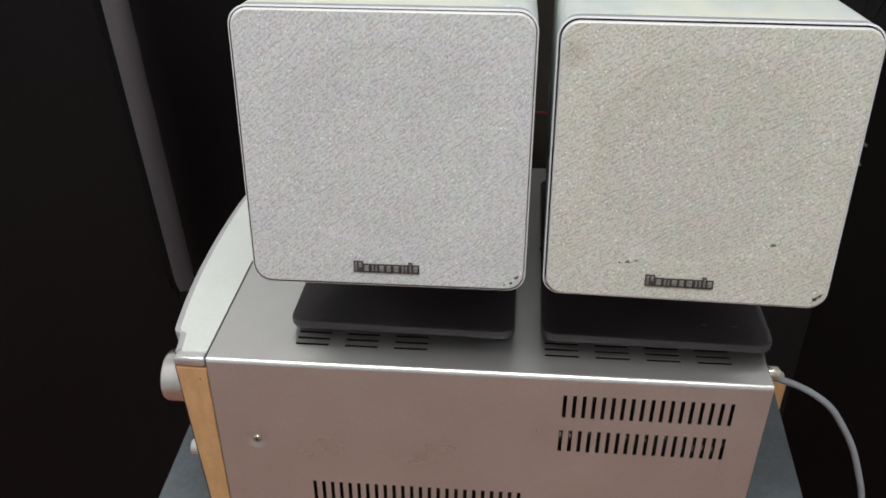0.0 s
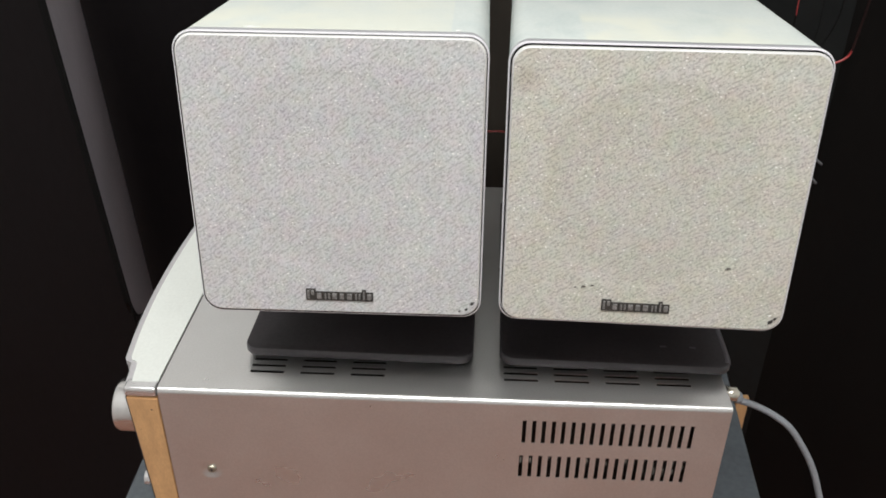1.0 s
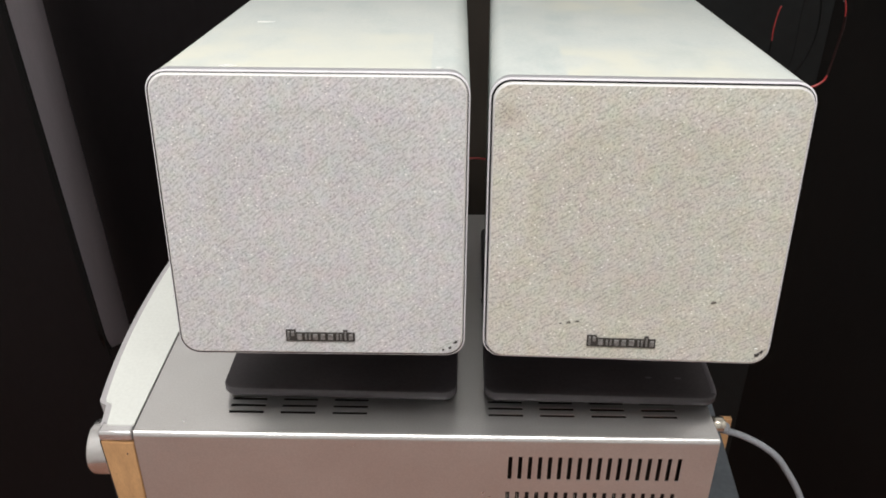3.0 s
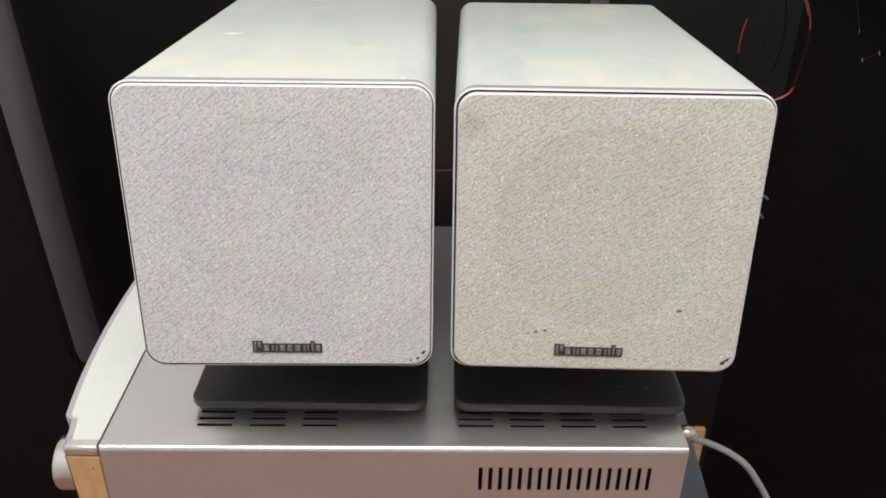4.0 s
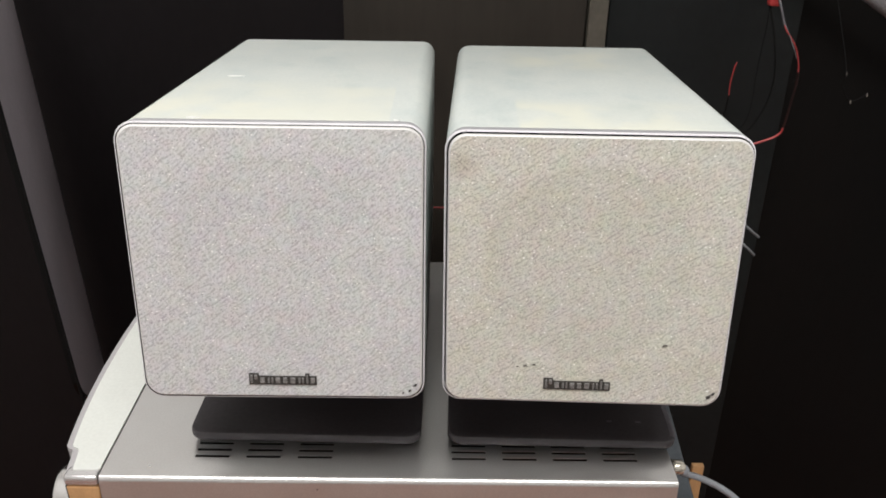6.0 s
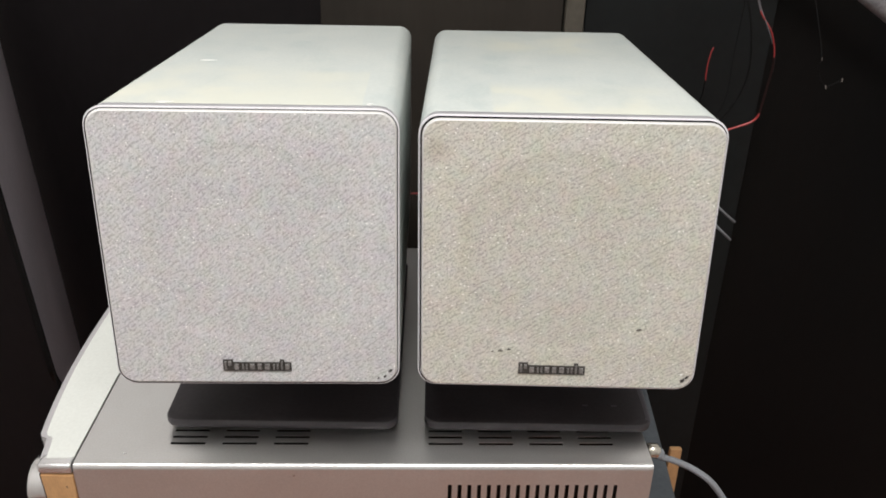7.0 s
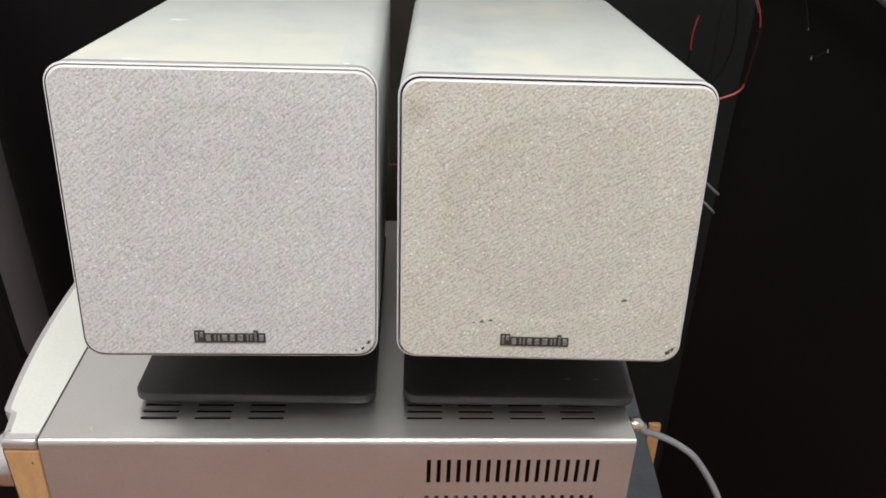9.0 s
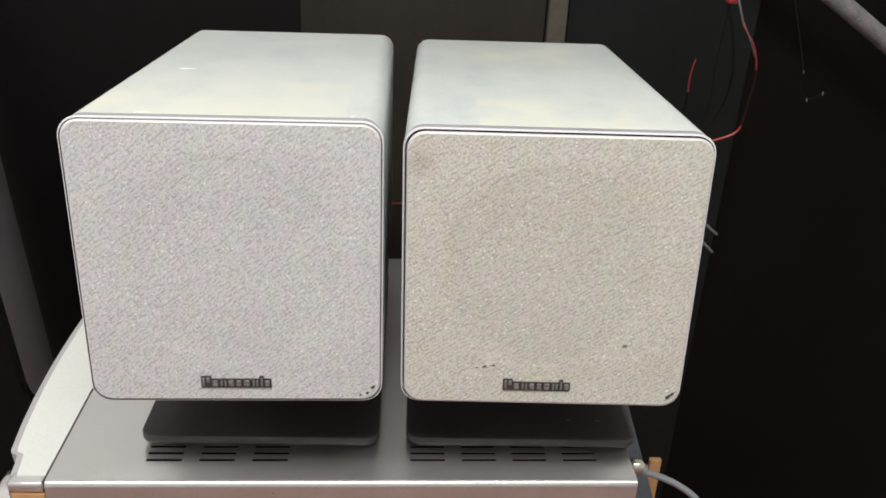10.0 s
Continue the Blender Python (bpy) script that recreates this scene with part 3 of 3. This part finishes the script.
part("chip", box(-0.0062, -0.0055, FACE + 0.0003, FACE + 0.0010, -0.0175, -0.0163, 0.0001), M_CHIP, receiver, "dark nick in the veneer")
edge = bmesh.new()
fr = [edge.verts.new((x, FACE + 0.0012, z)) for x, z in ((-0.0207, -0.0078), (-0.0201, -0.0078), (-0.0136, -0.142), (-0.0144, -0.142))]
bk = [edge.verts.new((v.co.x, 0.0047, v.co.z)) for v in fr]
edge.faces.new(fr), edge.faces.new(bk)
for i in range(4):
    edge.faces.new((fr[i], fr[(i + 1) % 4], bk[(i + 1) % 4], bk[i]))
part("dark_edge", edge, M_GROOVE, receiver, "dark gap beside the cheek")
part("end_cap", box(-0.0210, -0.0008, FACE + 0.0002, 0.0086, -0.0074, -0.0002, 0.0021, 4), M_ALU, receiver, "bright chamfered end cap", smooth=True)
part("volume_knob", lathe([(0.0168, 0.0), (0.0180, 0.001), (0.0180, 0.0168), (0.0170, 0.0188), (0.0148, 0.0196), (0.0142, 0.0186)], Matrix.Translation((-0.0305, 0.0480, -0.0570)) @ pose(0, 0, 0, 0, -90, 0), 56), M_CHROME, receiver, "round silver volume knob", smooth=True)
part("button", lathe([(0.0064, 0.0), (0.0064, 0.0100), (0.0058, 0.0112), (0.0046, 0.0116)], Matrix.Translation((-0.0232, 0.0300, -0.1058)) @ pose(0, 0, 0, 0, -90, 0), 24), M_ALU, receiver, "small silver front button", smooth=True)

# ---- aerial plug and cable on the rear ----
plug_m = pose(L + 0.0006, 0.0245, -0.0104, 0, 90, 0)
lead = thing("aerial_cable", pose(0, 0, 0), "grey aerial cable plugged into the receiver's rear", "cable")
part("plug", lathe([(0.0038, 0.0), (0.0038, 0.0022), (0.0044, 0.0026), (0.0047, 0.0030), (0.0047, 0.0086), (0.0043, 0.0094), (0.0030, 0.0096), (0.0026, 0.0108)], plug_m, 28), M_NICKEL, lead, "round nickel plug", smooth=True)
part("cord", tube([(L + 0.0095, 0.0245, -0.0128), (0.3505, 0.0245, -0.0152), (0.3585, 0.0245, -0.0180), (0.3662, 0.0245, -0.0216), (0.3745, 0.0245, -0.0265), (0.3846, 0.0245, -0.0345), (0.3927, 0.0245, -0.0445), (0.4055, 0.0245, -0.0650), (0.4153, 0.0245, -0.0872), (0.4255, 0.0245, -0.1175), (0.4315, 0.0245, -0.158), (0.4350, 0.0245, -0.25), (0.437, 0.03, -0.6), (0.44, 0.06, FLOOR + 0.003), (0.5, 0.2, FLOOR + 0.0028), (0.62, 0.3, FLOOR + 0.0028)], 0.0021, 12), M_CABLE, lead, smooth=True)
part("collar", lathe([(0.0030, 0.0), (0.0036, 0.0008), (0.0036, 0.0050), (0.0026, 0.0062)], pose(L + 0.0078, 0.0245, -0.0118, 0, 112, 0), 20), M_CABLE, lead, "grey collar of the plug", smooth=True)

# ---- loudspeaker terminals on the rear ----
terminals = part("terminal_block", box(L + 0.0006, L + 0.0066, 0.014, 0.070, -0.128, -0.106, 0.001), M_TERMINAL, receiver, "brown terminal block")
for ty in (0.020, 0.036, 0.052):
    part("terminal", lathe([(0.0014, 0.0), (0.0018, 0.0006), (0.0018, 0.0036), (0.0023, 0.0042), (0.0023, 0.0062), (0.0018, 0.0067)], pose(L + 0.0006, ty, -0.0990, 0, 90, 0), 18), M_BLACK_PLASTIC, terminals, "black screw terminal", smooth=True)

# ---- wooden plank on the floor behind the stand ----
tagged(part("wooden_plank", box(0.4712, 0.4838, 0.3200, 0.3260, FLOOR, -0.2622, 0.0008), M_WOOD), "narrow orange wooden plank standing on end behind the stand", "plank")

# ---- the two loudspeakers, each on its tilting base ----
W, H, DEPTH = 0.1466, 0.1453, 0.2712


def irregular_blot(x, z, size, seed, reach=1.6):
    """A small ragged patch lying on the cloth."""
    rnd = random.Random(seed)
    bm = bmesh.new()
    n = 11
    lo, hi = [], []
    for k in range(n):
        a = 2 * math.pi * k / n
        r = size * rnd.uniform(0.35, 1.0)
        px, pz = x + reach * r * math.cos(a), z + 0.7 * r * math.sin(a) + 0.25 * r * math.cos(a)
        lo.append(bm.verts.new((px, -0.0010, pz)))
        hi.append(bm.verts.new((x + (px - x) * 0.8, -0.00185, z + (pz - z) * 0.8)))
    bm.faces.new(hi), bm.faces.new(lo)
    for k in range(n):
        bm.faces.new((lo[k], lo[(k + 1) % n], hi[(k + 1) % n], hi[k]))
    return bm


def lid_fleck(x, y, ln):
    """A thin scrape on the lid, blunt at one end and drawn out at the other."""
    bm = bmesh.new()
    outline = []
    for k in range(13):
        u = k / 12
        outline.append((x + ln * u, y + 0.0021 * math.sin(math.pi * u) ** 0.7 * (1.15 - u) + 0.0008 * u * u))
    for k in range(11, 0, -1):
        u = k / 12
        outline.append((x + ln * u, y - 0.0021 * math.sin(math.pi * u) ** 0.7 * (1.15 - u) + 0.0008 * u * u))
    lift = H * (1 + 0.0030 * y / DEPTH) - 0.0006
    lo = [bm.verts.new((a, b, lift - 0.0006)) for a, b in outline]
    hi = [bm.verts.new((a, b, lift + 0.00035)) for a, b in outline]
    bm.faces.new(lo), bm.faces.new(hi)
    for k in range(len(lo)):
        n = (k + 1) % len(lo)
        bm.faces.new((lo[k], lo[n], hi[n], hi[k]))
    return bm


def loudspeaker(m, cloth_mat, wrap, label, dx0, dx1, fx0, fx1, slip, chips, nicks, scuffs, flecks):
    """Origin at the lower front corner: x across, y back, z up. dx0, dx1, fx0, fx1: how far the cabinet's flanks (front, rear) and the front's ends stand in."""

    def fit(bm, slip=0.0):
        for v in bm.verts:
            v.co.x = fx0 + v.co.x * (W - fx0 - fx1) / W + slip
            v.co.z -= slip
        return bm

    sp = thing("loudspeaker", m, label, "loudspeaker", "pair of loudspeakers")
    cab = loft(W, H, [(0.0022, 0.0078, 0.0060), (0.0010, 0.0084, 0.0070), (0.0006, 0.0088, 0.0082), (0.0006, 0.0090, DEPTH - 0.002), (0.0016, 0.0082, DEPTH)], True, True)
    for v in cab.verts:
        k = v.co.y / DEPTH
        a, b = dx0[0] + (dx0[1] - dx0[0]) * k, dx1[0] + (dx1[1] - dx1[0]) * k
        v.co.x = a + v.co.x * (W - a - b) / W
        v.co.z *= 1 + 0.0030 * k
    part("cabinet", cab, wrap, sp, "pale grey-green vinyl-wrapped cabinet", smooth=True)
    part("front_band", fit(loft(W, H, [(0.0022, 0.0088, 0.0076), (0.0005, 0.0100, 0.0074), (0.0002, 0.0100, 0.0069), (0.0002, 0.0099, 0.0016)])), M_BAND, sp, "lilac-grey band behind the front", smooth=True)
    part("front_frame", fit(loft(W, H, [(0.0010, 0.0099, 0.0017), (0.0001, 0.0099, 0.0015), (0.0, 0.0098, 0.0012), (0.0, 0.0097, 0.0002), (0.0002, 0.0096, -0.0003), (0.0007, 0.0094, -0.0005)])), M_RIM, sp, "pale silver frame round the grille", smooth=True)
    part("shadow_gap", fit(loft(W, H, [(0.0007, 0.0094, -0.0005), (0.00075, 0.0093, 0.0028), (0.0026, 0.0080, 0.0028), (0.0026, 0.0080, 0.0010)])), M_GROOVE, sp)
    g = bmesh.new()
    part("grille_lip", fit(loft(W, H, [(0.0026, 0.0080, 0.0012), (0.00135, 0.0088, 0.0012), (0.00125, 0.0089, 0.0008), (0.00125, 0.0089, -0.0005), (0.0016, 0.0087, -0.0011), (0.0022, 0.0082, -0.0014)]), slip), M_LIP, sp, "bright moulded lip of the grille", smooth=True)
    levels = [(0.0022, 0.0082, -0.0013), (0.0040, 0.0070, -0.0013)]
    n = 34
    for k in range(1, n):
        levels.append((0.0040 + (H / 2 - 0.0046) * k / n, max(0.0005, 0.0066 - 0.012 * k / n), -0.0013))
    loft(W, H, levels, False, True, g)
    for v in g.verts:
        if v.co.y < -0.0012:
            d = math.hypot(v.co.x - W / 2, v.co.z - H / 2 - 0.004)
            step = min(1.0, max(0.0, (d - 0.049) / 0.006))
            v.co.y += -0.0002 + 0.0003 * (1 - step * step * (3 - 2 * step))
    part("grille", fit(g, slip), cloth_mat, sp, "speckled silver grille cloth", smooth=True)
    bars, x = [], 0.0551
    for wd, gap, ht in ((0.0012, 0.0004, 1), (0.0016, 0.0008, 2), (0.0024, 0.0008, 0), (0.0010, 0.0005, 0), (0.0010, 0.0008, 0), (0.0024, 0.0007, 0), (0.0022, 0.0008, 0), (0.0026, 0.0008, 0), (0.0010, 0.0005, 0), (0.0010, 0.0008, 0), (0.0010, 0.0008, 1), (0.0022, 0.0, 0)):
        bars.append((x, x + wd * 1.0, 0.0120 if ht == 2 else 0.0098, 0.0146 if ht else 0.0131))
        x += wd * 1.26 + gap * 1.15
    sky = [(bars[0][0] - 0.0008, 0.0088)]
    for k, (a, b, c, d) in enumerate(bars):
        a = a - 0.0008 if k == 0 else (bars[k - 1][1] + a) / 2
        b = b + 0.0008 if k == len(bars) - 1 else (b + bars[k + 1][0]) / 2
        sky += [(a, d + 0.0006), (b, d + 0.0006)]
    sky.append((bars[-1][1] + 0.0008, 0.0088))
    ground = bmesh.new()
    lo = [ground.verts.new((a, -0.0010, c)) for a, c in sky]
    hi = [ground.verts.new((a, -0.0022, c)) for a, c in sky]
    ground.faces.new(hi), ground.faces.new(lo)
    for k in range(len(sky)):
        n = (k + 1) % len(sky)
        ground.faces.new((lo[k], lo[n], hi[n], hi[k]))
    badge = part("badge", ground, M_BADGE, sp, "dark worn metal badge")
    for a, b, c, d in bars:
        part("bar", box(a, b, -0.0030, -0.0020, c, d, 0.0003), M_BADGE_BAR, badge)
    for k, (x, z, size) in enumerate(chips):
        part("chip", irregular_blot(x, z, size, 7 + k, 0.8), M_CHIP, sp, "dark chip at the grille's corner")
    for x, z, size in nicks:
        part("nick", irregular_blot(x, z, size, 19, 0.9), M_WHITE_CHIP, sp, "bright bare nick at the corner")
    for k, (x, z, size) in enumerate(scuffs):
        part("scuff", irregular_blot(x, z, size, 31 + k), M_SCUFF, sp, "small grey scuff in the cloth")
    for x, y, ln in flecks:
        part("fleck", lid_fleck(x, y, ln), M_WHITE_CHIP, sp, "small white scrape on the lid")
    return sp


def rig(x, y, z, yaw, tilt, roll, dx, dz):
    return Matrix.Translation((x, y, z)) @ pose(0, 0, 0, 0, 0, yaw) @ pose(0, 0, 0, tilt, 0, 0) @ pose(0, 0, 0, 0, roll, 0) @ Matrix.Translation((dx, 0, dz))


def lay(bm):
    """Turns a loft made along y into one made upwards."""
    for v in bm.verts:
        v.co = Vector((v.co.x, v.co.z, v.co.y))
    return bm


def tilting_base(sp, x, y, z, yaw, width, depth, neck):
    """The dark plinth, its lid, feet and neck, under the loudspeaker sp."""
    m = pose(x, y, 0, 0, 0, yaw)
    under = sp.matrix_basis.inverted() @ m
    body = lay(loft(width, depth, [(0.0030, 0.006, z), (0.0006, 0.008, z + 0.0008), (0.0, 0.0085, z + 0.0018), (0.0, 0.0085, z + 0.0053), (0.0006, 0.0082, z + 0.0062)], True, False))
    plinth = part("stand", body, M_BASE_EDGE, sp, "dark grey plastic plinth", smooth=True)
    plinth.matrix_basis = under
    part("top_plate", lay(loft(width, depth, [(0.0006, 0.0082, z + 0.0062), (0.0016, 0.0078, z + 0.0067), (0.0050, 0.006, z + 0.0069)], False, True)), M_BLACK_PLASTIC, plinth, "black plinth top", smooth=True)
    for fx in (0.02, width - 0.02):
        for fy in (0.035, depth - 0.02):
            part("foot", lathe([(0.006, 0.0004), (0.0065, 0.001), (0.0065, z + 0.0005)], Matrix.Translation((fx, fy, 0)), 20), M_BLACK_PLASTIC, plinth)
    nb = bmesh.new()
    lo = [nb.verts.new((sx, sy, z + 0.0066)) for sx, sy in ((width / 2 - 0.032, 0.085), (width / 2 + 0.032, 0.085), (width / 2 + 0.032, 0.165), (width / 2 - 0.032, 0.165))]
    hi = [nb.verts.new((sx, sy, neck(sy))) for sx, sy in ((width / 2 - 0.024, 0.075), (width / 2 + 0.024, 0.075), (width / 2 + 0.024, 0.155), (width / 2 - 0.024, 0.155))]
    nb.faces.new(lo), nb.faces.new(hi)
    for i in range(4):
        nb.faces.new((lo[i], lo[(i + 1) % 4], hi[(i + 1) % 4], hi[i]))
    part("neck", nb, M_BLACK_PLASTIC, plinth, "black tilting neck")
    return plinth


LEFT = rig(0.0471, -0.0225, 0.0760, 0.20, -4.70, -0.06, -0.0022, -0.0025)
RIGHT = rig(0.1983, -0.0164, 0.0728, -2.62, -4.64, -0.60, -0.0014, -0.0030)
left_speaker = loudspeaker(LEFT, M_CLOTH_COOL, M_VINYL_LEFT, "small square loudspeaker, cool silver-white grille, chipped corner, black base", (-0.0002, 0.0002), (0.0019, -0.0020), 0.0, 0.0023, 0.0, [(0.1368, 0.0054, 0.0021), (0.1396, 0.0088, 0.0022), (0.1334, 0.0043, 0.0013)], [], [], [(0.0265, 0.118, 0.0100), (0.0310, 0.0105, 0.008), (0.1285, 0.0098, 0.0035)])
right_speaker = loudspeaker(RIGHT, M_CLOTH_WARM, M_VINYL_RIGHT, "small square loudspeaker, yellowed grille with scuffs, black base", (0.0013, 0.0004), (-0.0004, -0.0014), 0.0016, 0.0, 0.0005, [(0.1402, 0.0062, 0.0034), (0.1422, 0.0082, 0.0022)], [(0.1392, 0.0098, 0.0011)], [(0.0445, 0.0220, 0.0015), (0.0490, 0.0228, 0.0009), (0.0405, 0.0214, 0.0006), (0.1148, 0.0355, 0.0014)], [])
slope = math.tan(radians(4.7))
tilting_base(left_speaker, 0.0462, 0.0262, 0.0045, -1.0, 0.1405, 0.21, lambda sy: 0.0737 - (sy + 0.0262 + 0.0225) * slope)
right_base = tilting_base(right_speaker, 0.2030, 0.0246, 0.0045, -1.1, 0.1392, 0.21, lambda sy: 0.0702 - (sy + 0.0246 + 0.0164) * slope)

# highlight along the rounded right edge, laid on as a paler tube
part("edge_highlight", tube([(0.1362, 0.0048, 0.0096), (0.1375, 0.012, 0.0098), (0.1377, 0.05, 0.0099), (0.1377, 0.19, 0.0099)], 0.0021, 10), M_STRIP, right_base, "paler strip standing for the highlight on the plinth's edge")
for fx in (0.0985, 0.1165):
    part("dust_fleck", box(fx, fx + 0.0035, 0.0175, 0.0190, 0.0112, 0.01155, 0.0001), M_STRIP, right_base)

# ---- loose wires behind the loudspeakers ----
wire = thing("speaker_wire", pose(0, 0, 0), "thin red and black speaker wire hanging in loops", "wire")
part("upper_sleeve", tube([(0.470, 0.445, 0.2760), (0.462, 0.405, 0.2775), (0.455, 0.33, 0.258), (0.453, 0.285, 0.235), (0.4590, 0.2715, 0.2100)], 0.0009, 8), M_STRIP, wire, "dull grey sleeve", smooth=True)
part("red_core", tube([(0.4588, 0.2716, 0.2105), (0.4607, 0.27, 0.2064), (0.4696, 0.27, 0.1947), (0.4746, 0.27, 0.182), (0.4760, 0.27, 0.174)], 0.00055, 8), M_RED, wire, "red wire", smooth=True)
# the red wire's pale highlight, modelled as a thin grey strand
part("wire_highlight", tube([(0.4585, 0.2725, 0.2115), (0.4600, 0.271, 0.2095), (0.4682, 0.2685, 0.1935), (0.4730, 0.2715, 0.185)], 0.0004, 8), M_DULL_WIRE, wire, "pale strand standing for the highlight along the red wire", smooth=True)
# the loop's middle lies in shade, given here by a darker colour
part("shaded_run", tube([(0.4760, 0.27, 0.1745), (0.4763, 0.27, 0.1645), (0.4744, 0.27, 0.1419), (0.4731, 0.27, 0.1290)], 0.00105, 8), M_RED_SHADED, wire, "middle run of the red wire, its shade put into the colour", smooth=True)
part("red_tail", tube([(0.4731, 0.27, 0.1295), (0.4707, 0.27, 0.1240), (0.4607, 0.27, 0.1184), (0.425, 0.27, 0.108), (0.36, 0.279, 0.095), (0.29, 0.288, 0.070), (0.225, 0.292, 0.0470), (0.204, 0.292, 0.0455), (0.185, 0.292, 0.0455), (0.13, 0.288, 0.05)], 0.0009, 8), M_RED, wire, "red wire", smooth=True)
part("black_core", tube([(0.462, 0.445, 0.2760), (0.458, 0.405, 0.2775), (0.450, 0.335, 0.258), (0.448, 0.295, 0.235), (0.456, 0.28, 0.20), (0.462, 0.28, 0.16), (0.452, 0.28, 0.128), (0.43, 0.28, 0.112), (0.36, 0.28, 0.090), (0.29, 0.285, 0.07)], 0.0009, 8), M_BLACK_WIRE, wire, "black wire", smooth=True)
part("grey_core", tube([(0.466, 0.445, 0.2760), (0.460, 0.405, 0.2772), (0.457, 0.335, 0.256), (0.4555, 0.30, 0.22), (0.4530, 0.295, 0.17), (0.4500, 0.29, 0.13), (0.43, 0.285, 0.105)], 0.0004, 8), M_BLACK_WIRE, wire, "dull dark wire", smooth=True)
part("tape", box(0.4480, 0.4570, 0.281, 0.289, 0.222, 0.250, 0.002), M_RED, wire, "wrap of dark red tape")
tail = thing("wire_tail", pose(0, 0, 0), "short red wire end curling beside the yellowed loudspeaker", "wire")
part("core", tube([(0.4268, 0.27, 0.1815), (0.4254, 0.27, 0.1765), (0.4243, 0.27, 0.1650), (0.4248, 0.27, 0.1552)], 0.0005, 8), M_RED, tail, "red wire end", smooth=True)
part("sheath", tube([(0.4248, 0.27, 0.1554), (0.4225, 0.272, 0.135), (0.405, 0.275, 0.11), (0.35, 0.268, 0.10)], 0.0009, 8), M_BLACK_WIRE, tail, "black sheath", smooth=True)
bare = thing("bare_wire_pair", pose(0, 0, 0), "two grey stripped wire ends sticking out behind", "wire")
for a, b in (((0.4283, 0.2, 0.0753), (0.4414, 0.2, 0.0645)), ((0.4303, 0.2, 0.0586), (0.4407, 0.2, 0.049))):
    part("strand", tube([(0.352, 0.235, a[2] + 0.05), (0.395, 0.222, a[2] + 0.028), a, b], 0.0010, 8), M_DULL_WIRE, bare, smooth=True)
ends = thing("copper_ends", pose(0, 0, 0), "thin black wire with glinting bare copper ends", "wire")
part("jacket", tube([(0.535, 0.383, 0.245), (0.520, 0.32, 0.215), (0.5138, 0.272, 0.178), (0.5135, 0.271, 0.165), (0.5221, 0.2705, 0.1522), (0.5340, 0.270, 0.1575)], 0.0004, 8), M_BLACK_WIRE, ends, smooth=True)
for x, z in ((0.5138, 0.1739), (0.5221, 0.1512), (0.5340, 0.1570)):
    part("strand", tube([(x, 0.270, z + 0.0014), (x + 0.0004, 0.270, z - 0.0012)], 0.0005, 6), M_COPPER, ends)

# ---- odds and ends at the edges of the dark wall ----
sleeve = thing("sleeved_hose", pose(0, 0, 0), "grey fabric-sleeved hose slanting across the dark wall", "hose")
part("sleeve", tube([(0.44, 0.452, 0.2845), (0.465, 0.415, 0.2815), (0.50, 0.39, 0.262), (0.5850, 0.385, 0.2110), (0.6390, 0.385, 0.1763), (0.72, 0.387, 0.124), (0.90, 0.395, 0.01)], 0.0085, 14), M_SLEEVE, sleeve, smooth=True)
TAG = ((-0.4132, 0.0757), (-0.3916, 0.0782), (-0.4072, 0.0411))
tagbm = bmesh.new()
pf = [tagbm.verts.new((x, REAR - 0.0605, z)) for x, z in TAG]
pb = [tagbm.verts.new((x, REAR - 0.0612, z)) for x, z in TAG]
tagbm.faces.new(pf), tagbm.faces.new(pb)
for i in range(3):
    tagbm.faces.new((pf[i], pf[(i + 1) % 3], pb[(i + 1) % 3], pb[i]))
tagged(part("paper_tag", tagbm, M_PAPER), "small white paper corner stuck on the dark wall", "paper")
